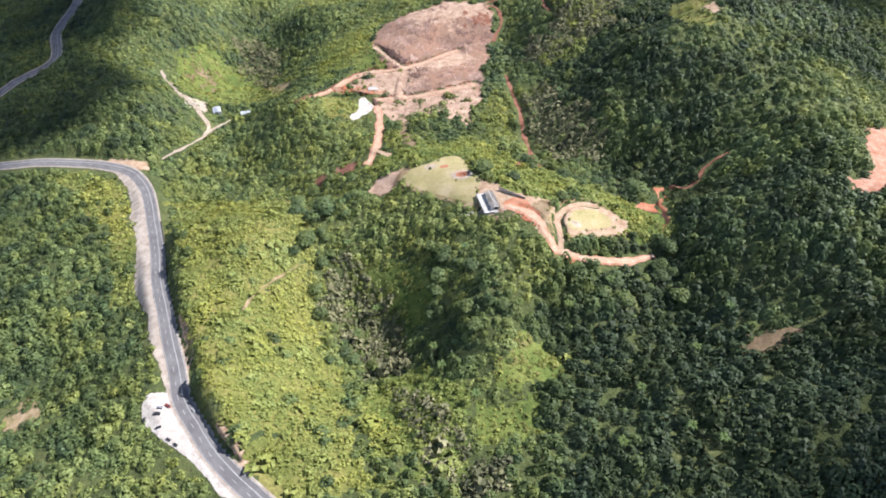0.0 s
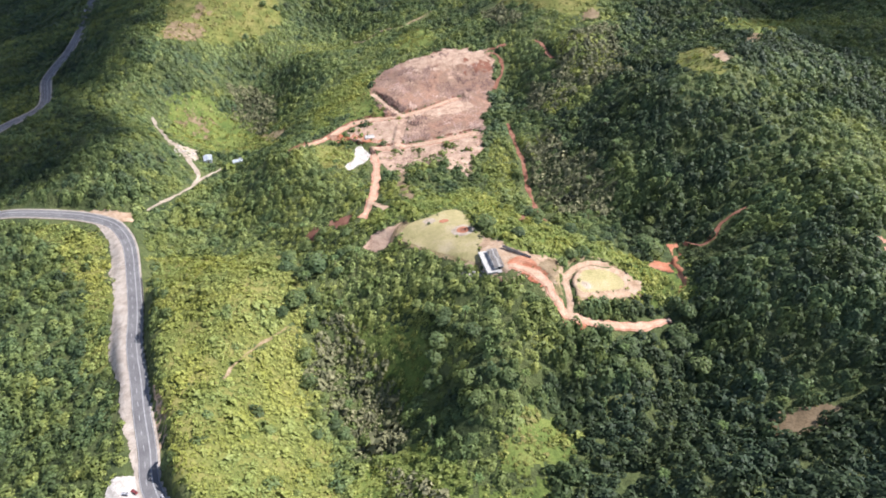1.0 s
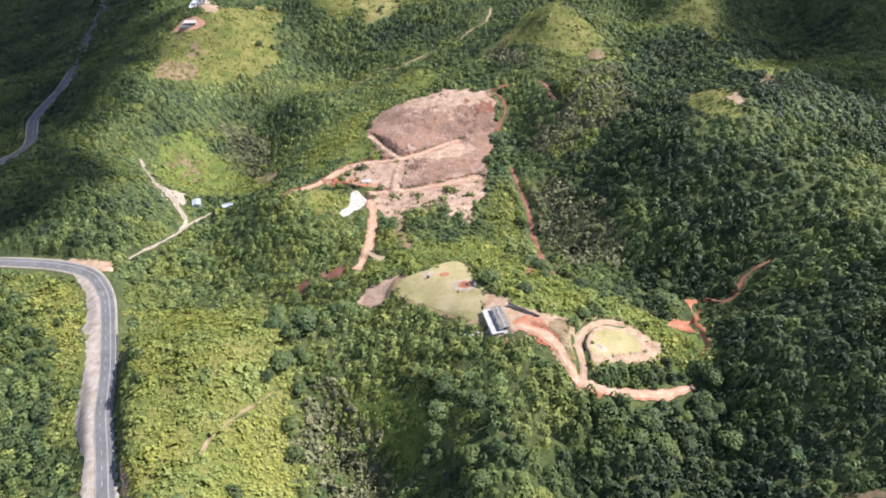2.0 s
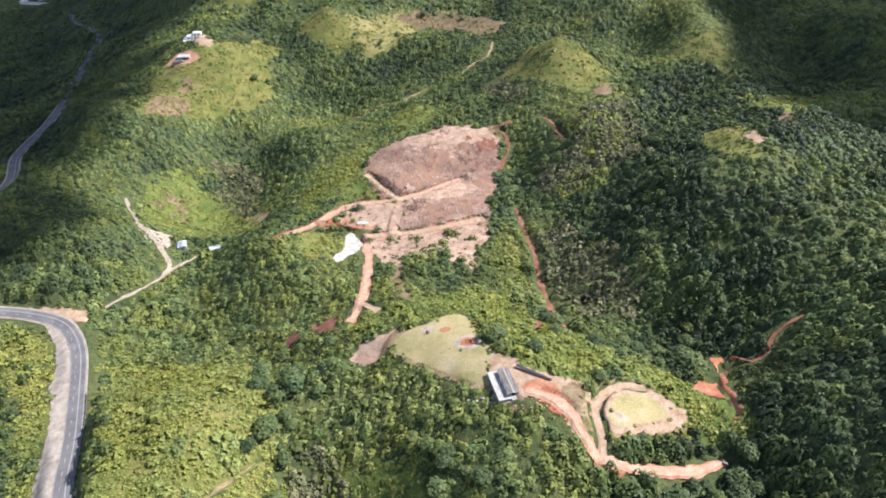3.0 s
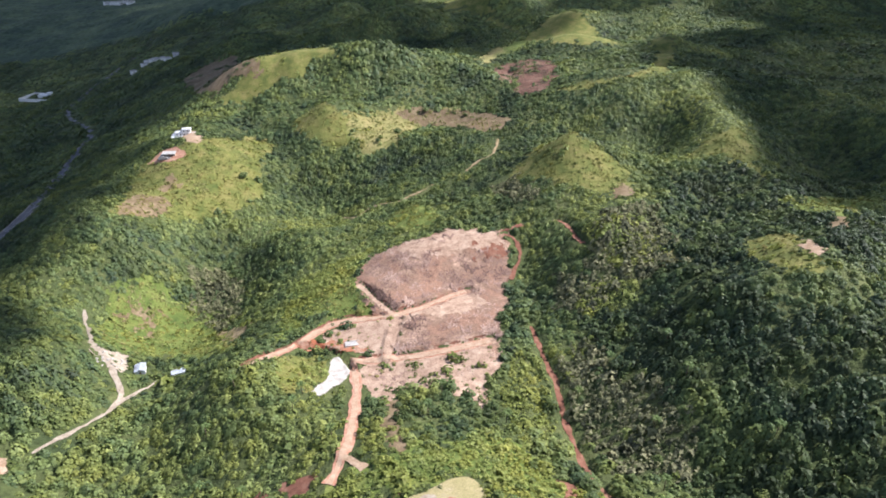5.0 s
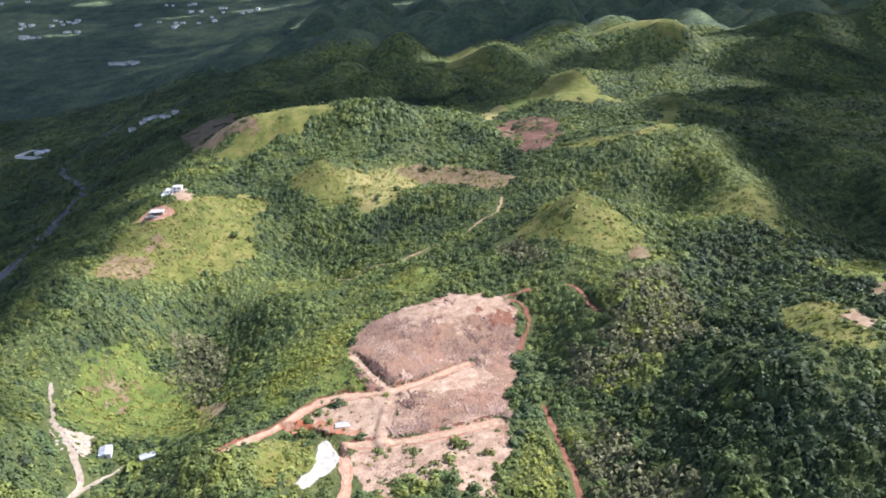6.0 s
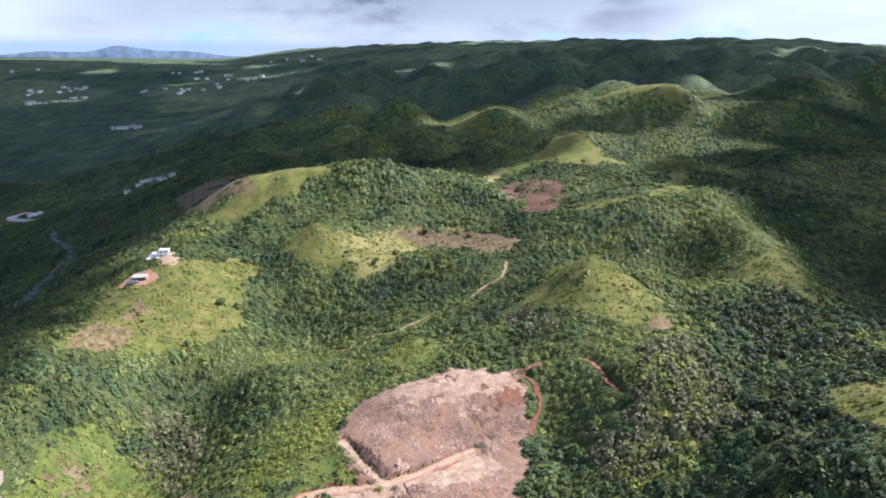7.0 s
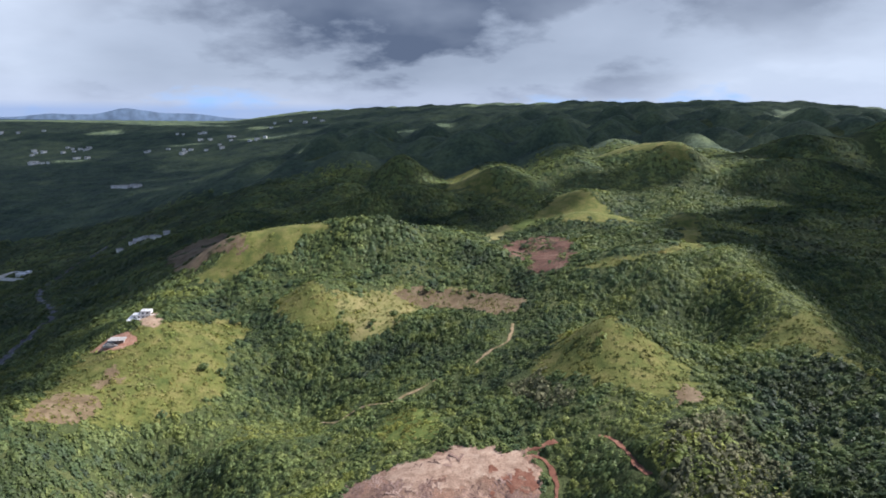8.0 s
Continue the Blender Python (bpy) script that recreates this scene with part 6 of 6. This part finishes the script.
def log_pile():
    e = thing("timber_pile", "heap of rough timber poles in the sandy yard", "timber", 30.0, 252.5, turn=25)
    for k in range(12):
        bm = bmesh.new()
        bmesh.ops.create_cone(bm, cap_ends=True, segments=7, radius1=0.13, radius2=0.1, depth=5.0, matrix=pose((k % 5) * 0.32 - 0.6, 0.2 * (k % 3), 0.14 + 0.24 * (k // 5), 90, 0, (k * 37) % 17 - 8))
        part("pole", bm, M_WOOD, e, smooth=True)


log_pile()


def disc(name, x, y, r, mat, lift, label, squash=1.0):
    a = np.linspace(0, 2 * math.pi, 22, endpoint=False)
    patch(name, [(x + r * math.cos(t), y + r * squash * math.sin(t)) for t in a], mat, label, 0.4, lift, 0.7)


disc("bare_ring", 11.3, 295.1, 6.0, M_SITE, 0.26, "pale trodden ring round a dug pit on the lawn", 0.85)
disc("dug_pit", 11.3, 295.1, 3.6, M_RED, 0.31, "round red earth pit dug in the lawn", 0.85)
# flat darker red disc for the middle of the pit; no hollow is dug
disc("pit_floor", 11.3, 295.1, 1.7, M_DARK_RED, 0.36, "dark red middle of the dug pit", 0.85)
disc("bare_ring", -8.0, 309.3, 3.4, M_SITE, 0.26, "pale spoil beside a pit on the lawn")
disc("dug_pit", 0.4, 307.5, 3.0, M_RED, 0.34, "shallow red earth pit dug in the lawn", 0.7)
disc("bare_ring", 73.2, 250.0, 2.4, M_SITE, 0.4, "pale patch of spoil on the small hilltop")
for k, (x, y) in enumerate(((15.3, 296.1), (73.2, 250.0), (-6, 279), (3, 292), (14, 306), (-17, 296))):
    rock("stone", x, y, 0.55 if k < 2 else 0.35, M_BROWN, "dark stone lying on the levelled lawn", "stones on the lawn", k + 200)


# ---- houses ----
def window_part(e, x, y, z, sx, sy, sz):
    w = part("window", box(bmesh.new(), x, y, z, sx, sy, sz), M_WHITE_WALL, e)
    part("pane", box(bmesh.new(), x * 1.004, y * 1.004, z + 0.08, sx - 0.16 if sx > 0.3 else sx, sy - 0.16 if sy > 0.3 else sy, sz - 0.16), M_DARK, w, "dark glass pane")


def white_house():
    e = thing("white_house", "white two-storey modern house with flat roofs on a hilltop", "house", -278.0, 791.0, turn=12)
    part("terrace", box(bmesh.new(), -1.0, -1.5, -2.4, 24, 16, 2.7), M_WHITE_WALL, e, "white retaining terrace")
    part("lower_storey", box(bmesh.new(), -2.5, 0, 0.3, 14, 9, 3.1, bevel=0.05), M_WHITE_WALL, e)
    part("upper_storey", box(bmesh.new(), 2.0, 0.5, 3.4, 9, 8, 3.0, bevel=0.05), M_WHITE_WALL, e)
    for x, y, z, sx, sy in ((-2.5, 0, 3.4, 14.4, 0.25), (2.0, 0.5, 6.4, 9.4, 0.25)):
        part("parapet", box(bmesh.new(), x, y - (4.6 if z < 4 else 4.0), z, sx, 0.2, 0.45), M_WHITE_WALL, e)
    for x in (-7.0, -3.5, 0.0):
        window_part(e, x, -4.55, 1.1, 1.8, 0.12, 1.5)
    for x in (-0.2, 3.8):
        window_part(e, x, -3.56, 4.2, 1.8, 0.12, 1.5)
    part("door", box(bmesh.new(), 3.2, -4.53, 0.3, 1.1, 0.1, 2.1), M_WOOD, e)


white_house()


def unfinished_house():
    e = thing("unfinished_house", "unfinished grey concrete house with open sides and flat slab roof", "house", -274.0, 733.0, turn=8)
    part("floor_slab", box(bmesh.new(), 0, 0, -1.6, 17, 12, 1.9), M_CONCRETE, e)
    part("roof_slab", box(bmesh.new(), 1.0, 0.5, 3.3, 13, 9.5, 0.3), M_CONCRETE, e)
    for x in (-5.0, -1.0, 3.0, 7.0):
        for y in (-3.9, 4.9):
            part("column", box(bmesh.new(), x, y, 0.3, 0.35, 0.35, 3.0), M_CONCRETE, e)
    part("back_wall", box(bmesh.new(), 1.0, 5.0, 0.3, 12, 0.2, 3.0), M_CONCRETE, e)
    part("side_wall", box(bmesh.new(), 7.2, 0.5, 0.3, 0.2, 8.5, 3.0), M_CONCRETE, e)
    for k in range(5):
        part("block_stack", box(bmesh.new(), -6.5 + k * 1.5, -5.0, 0.3, 1.1, 0.9, 0.7 + 0.25 * (k % 3)), M_CONCRETE, e)


unfinished_house()


def shed(x, y, wide, long, turn, label):
    e = thing("shed", label, "shed", x, y, turn=turn, group="sheds at the site")
    bm = bmesh.new()
    for sx in (-1, 1):
        box(bm, sx * (wide / 2 - 0.1), 0, -0.4, 0.15, long - 0.3, 3.0)
    for sy in (-1, 1):
        box(bm, 0, sy * (long / 2 - 0.1), -0.4, wide - 0.4, 0.15, 3.0)
    part("wall", bm, M_WHITE_WALL, e)
    for sgn in (-1, 1):
        bm = bmesh.new()
        vs = [bm.verts.new(p) for p in ((0, -long / 2 - 0.3, 3.5), (sgn * (wide / 2 + 0.4), -long / 2 - 0.3, 2.6), (sgn * (wide / 2 + 0.4), long / 2 + 0.3, 2.6), (0, long / 2 + 0.3, 3.5))]
        bm.faces.new(vs)
        bmesh.ops.solidify(bm, geom=bm.faces[:], thickness=0.06)
        part("roof_sheet", bm, M_TIN, e, "pale blue-white metal roof sheet")
    part("door", box(bmesh.new(), 0, -long / 2 - 0.02, -0.1, 1.0, 0.06, 2.0), M_WOOD, e)


M_TIN = material("pale_blue_tin", [(0.52, 0.56, 0.62), (0.62, 0.66, 0.71), (0.70, 0.73, 0.77)], 0.4, 4.0, 0.45, 0.1, 0.02, 0.5)
shed(-191, 453, 6.0, 7.5, 20, "small shed with a pale blue metal roof among trees")
shed(-166, 450, 4.0, 8.0, -60, "small shed with a whitish metal roof half hidden by trees")


def walled_farm():
    e = thing("walled_yard", "white-walled yard with a low white building on the plain", "farm", -775.0, 1345.0, turn=-8)
    for x, y, sx, sy in ((0, -22, 62, 1.2), (0, 22, 62, 1.2), (-31, 0, 1.2, 44), (31, 0, 1.2, 44)):
        part("yard_wall", box(bmesh.new(), x, y, -3, sx, sy, 5.5), M_WHITE_WALL, e)
    part("building", box(box(bmesh.new(), 6, 4, -2, 26, 12, 7, bevel=0.1), 14, 6, 5, 8, 8, 4, bevel=0.1), M_WHITE_WALL, e, "low white building")
    bm = bmesh.new()
    box(bm, 55, 8, -2, 46, 16, 2.4)
    part("forecourt", bm, M_SAND, e, "bare sandy forecourt")


walled_farm()


def village_house():
    e = new("village_house")
    tagged(e, "small white village house with a flat roof in the valley", "house", "village houses")
    part("wall", box(bmesh.new(), 0, 0, -8, 11, 9, 12.2, bevel=0.1), M_WHITE_WALL, e)
    part("roof", box(bmesh.new(), 0, 0, 4.2, 11.8, 9.8, 0.4), M_CONCRETE, e)
    for x in (-3.2, 0.0, 3.2):
        part("window", box(bmesh.new(), x, -4.53, 1.0, 1.5, 0.08, 1.4), M_DARK, e)
    return e


home = village_house()
spots = []
for cx, cy, n, spread in ((-560, 1345, 9, 30), (-1640, 2735, 9, 34), (-1640, 3090, 8, 50), (-1829, 3044, 4, 34), (-1262, 3362, 4, 40), (-1060, 2900, 9, 80), (-879, 3058, 5, 70), (-1283, 2950, 3, 30), (-1519, 2894, 3, 25), (-955, 2118, 6, 38), (-1072, 3174, 4, 60), (-2200, 3450, 5, 80), (-820, 3500, 6, 150)):
    for k in range(n):
        spots.append((cx + rng.normal(0, spread), cy + rng.normal(0, spread * 0.5)))
for k, (x, y) in enumerate(spots):
    m = pose(x, y, h1(x, y) + (1.0 if y < 1500 else 6.0), 0, 0, rng.uniform(0, 360)) @ Matrix.Scale(1.0 if y < 1500 else rng.uniform(1.1, 1.9), 4)
    if k == 0:
        home.matrix_basis = m
    else:
        copy_thing(home, m)


# ---- cars ----
def make_car(paint, label):
    e = new("parked_car")
    tagged(e, label, "car", "cars in the lay-by")
    bm = bmesh.new()
    box(bm, 0, 0, 0.32, 1.75, 4.2, 0.55, bevel=0.12)
    part("body", bm, paint, e)
    bm = bmesh.new()
    box(bm, 0, -0.2, 0.85, 1.55, 2.3, 0.55, bevel=0.2)
    cabin = part("cabin", bm, M_DARK, e, "dark glazed cabin")
    part("roof", box(bmesh.new(), 0, -0.25, 1.39, 1.3, 1.6, 0.06, bevel=0.02), paint, cabin)
    for sx in (-0.82, 0.82):
        for sy in (-1.3, 1.3):
            bm = bmesh.new()
            bmesh.ops.create_cone(bm, cap_ends=True, segments=14, radius1=0.32, radius2=0.32, depth=0.2, matrix=pose(sx, sy, 0.32, 0, 90, 0))
            part("wheel", bm, M_DARK, e)
        part("headlight", box(bmesh.new(), sx * 0.75, 2.09, 0.6, 0.3, 0.05, 0.14), M_LINE, e)
    return e


def paint_material(name, c):
    m = material(name, [c, tuple(v * 1.15 for v in c)], 1.0, 8.0, 0.3, 0.02, 0.01, 0.5)
    return m


P_RED, P_GREY, P_BLACK = paint_material("dark_red_paint", (0.16, 0.035, 0.035)), paint_material("grey_paint", (0.28, 0.28, 0.29)), paint_material("black_paint", (0.03, 0.03, 0.035))
fleet = [make_car(P_BLACK, "black car parked on pale gravel beside the road"), make_car(P_RED, "dark red car parked on pale gravel beside the road"), make_car(P_GREY, "grey car parked on pale gravel beside the road")]
LOT = ((-128.3, 150.6, 60, 1), (-131.3, 149.2, 85, 2), (-131.3, 145.8, 88, 0), (-128.5, 139.0, 115, 0), (-122.3, 133.2, 60, 0), (-118.6, 130.8, 55, 0), (-136.8, 143.2, 20, 0))
used_cars = set()
for x, y, turn, k in LOT:
    m = pose(x, y, h1(x, y) + 0.24, 0, 0, turn) @ Matrix.Scale(0.78, 4)
    if k in used_cars:
        copy_thing(fleet[k], m)
    else:
        used_cars.add(k)
        fleet[k].matrix_basis = m
i = int(np.argmin(np.hypot(ROAD.line[:, 0] + 119, ROAD.line[:, 1] - 148)))
t = ROAD.line[i + 1] - ROAD.line[i]
away = Vector((t[1], -t[0])).normalized() * 2.5
moving = copy_thing(fleet[2], pose(ROAD.line[i][0] + away.x, ROAD.line[i][1] + away.y, ROAD.level[i] + 0.36, 0, 0, math.degrees(math.atan2(-t[0], t[1]))) @ Matrix.Scale(0.78, 4))
tagged(moving, "grey car on the outer lane of the asphalt road", group="cars on the road")


# ---- crash barrier along the outer edge of the bend ----
# one dark tone over the whole rail
M_RAIL = material("dark_rail", [(0.045, 0.042, 0.040), (0.085, 0.078, 0.072)], 0.8, 6.0, 0.8, 0.2, 0.02)


def barrier():
    line = ROAD.line
    lo = int(np.argmin(np.hypot(line[:, 0] + 143, line[:, 1] - 206)))
    hi = int(np.argmin(np.hypot(line[:, 0] + 186, line[:, 1] - 297)))
    e = thing("crash_barrier", "low dark barrier with posts along the road edge", "barrier", line[lo][0], line[lo][1], ROAD.level[lo])
    base = Vector((line[lo][0], line[lo][1], ROAD.level[lo]))
    for i in range(lo, hi):
        p, q = Vector((*line[i], ROAD.level[i])), Vector((*line[i + 1], ROAD.level[i + 1]))
        d = q - p
        side = Vector((d.y, -d.x, 0)).normalized() * 4.9
        mid = (p + q) / 2 + side - base
        ang = math.degrees(math.atan2(-d.x, d.y))
        part("rail", box(bmesh.new(), mid.x, mid.y, mid.z + 0.3, 0.14, d.length, 0.75, ang), M_RAIL, e)
        part("post", box(bmesh.new(), (p + side - base).x, (p + side - base).y, (p + side - base).z - 0.4, 0.16, 0.16, 1.35, ang), M_WOOD, e)


barrier()


# ---- the far edge: mountains with haze painted in as blue, and a strip of sea beyond the plain ----
def far_edge():
    # blue of the distance haze put into the mountains' own colour
    M_FAR = material("far_mountain_haze_paint", [(0.10, 0.148, 0.22), (0.11, 0.158, 0.23)], 0.004, 0.02, 1.0, 0.02, 1.0)
    M_SEA = material("far_sea", [(0.05, 0.11, 0.22), (0.07, 0.14, 0.26)], 0.002, 0.02, 0.6, 0.1, 1.0)
    xs = np.arange(-3300, -1000, 20.0)
    top = 158 + 62 * np.exp(-((xs + 2050) / 190) ** 2) + 34 * np.exp(-((xs + 1650) / 260) ** 2) + 30 * np.exp(-((xs + 2500) / 240) ** 2) + 8 * ripple(xs / 90, xs * 0)
    v = np.vstack([np.stack([xs, np.full(len(xs), 4300.0) + 40 * k, np.where(k == 1, top, 90.0)], -1) for k in range(3)])
    q = np.arange(3 * len(xs)).reshape(3, -1)
    f = np.stack([q[:-1, :-1], q[:-1, 1:], q[1:, 1:], q[1:, :-1]], -1).reshape(-1, 4)
    tagged(new("mountain_range", mesh_of("mountain_range", v, f, M_FAR, True)), "far mountains painted haze blue beyond the coastal plain", "mountains", kind="structure")
    v = [(-3300, 4255, 60), (-2450, 4255, 60), (-2450, 4260, 155), (-3300, 4260, 155)]
    tagged(new("sea", mesh_of("sea", v, [(0, 1, 2, 3)], M_SEA)), "strip of dark blue sea at the horizon", "sea", kind="structure")


far_edge()


def plate():
    e = thing("concrete_slab", "small pale concrete slab beside the dug earth", "slab", SLAB[0], SLAB[1], turn=12)
    part("slab", box(bmesh.new(), 0, 0, -0.6, 9, 4.5, 1.1, bevel=0.05), M_CONCRETE, e)
    part("kerb", box(bmesh.new(), 0, 2.1, 0.5, 8.8, 0.25, 0.3), M_CONCRETE, e)


plate()


# ---- small bushes on the levelled lawns and along their edges ----
def bush(x, y, r, k):
    ob = new("bush", leaf_mesh("bush", SHAPES_SHRUB[k % 8], r, r * 0.9, 0.1 + 0.1 * (k % 4), M_SHRUB if k % 3 else M_LEAF))
    ob.matrix_basis = pose(x, y, h1(x, y), 0, 0, k * 53)
    tagged(ob, "small dark green bush on the edge of the levelled lawn", "bush", "bushes on the lawn")


for k, (x, y) in enumerate(((19, 279), (20.5, 284), (18.5, 291), (17, 299), (14, 308), (21, 277), (-3, 316), (-24, 302), (-12, 287), (2, 275), (11, 268), (8, 290), (-8, 306), (98, 259), (96, 253), (88, 250), (79, 247), (70, 252), (17, 262), (20, 268))):
    bush(x, y, 0.7 + 0.35 * ((k * 7) % 5) / 2, k)
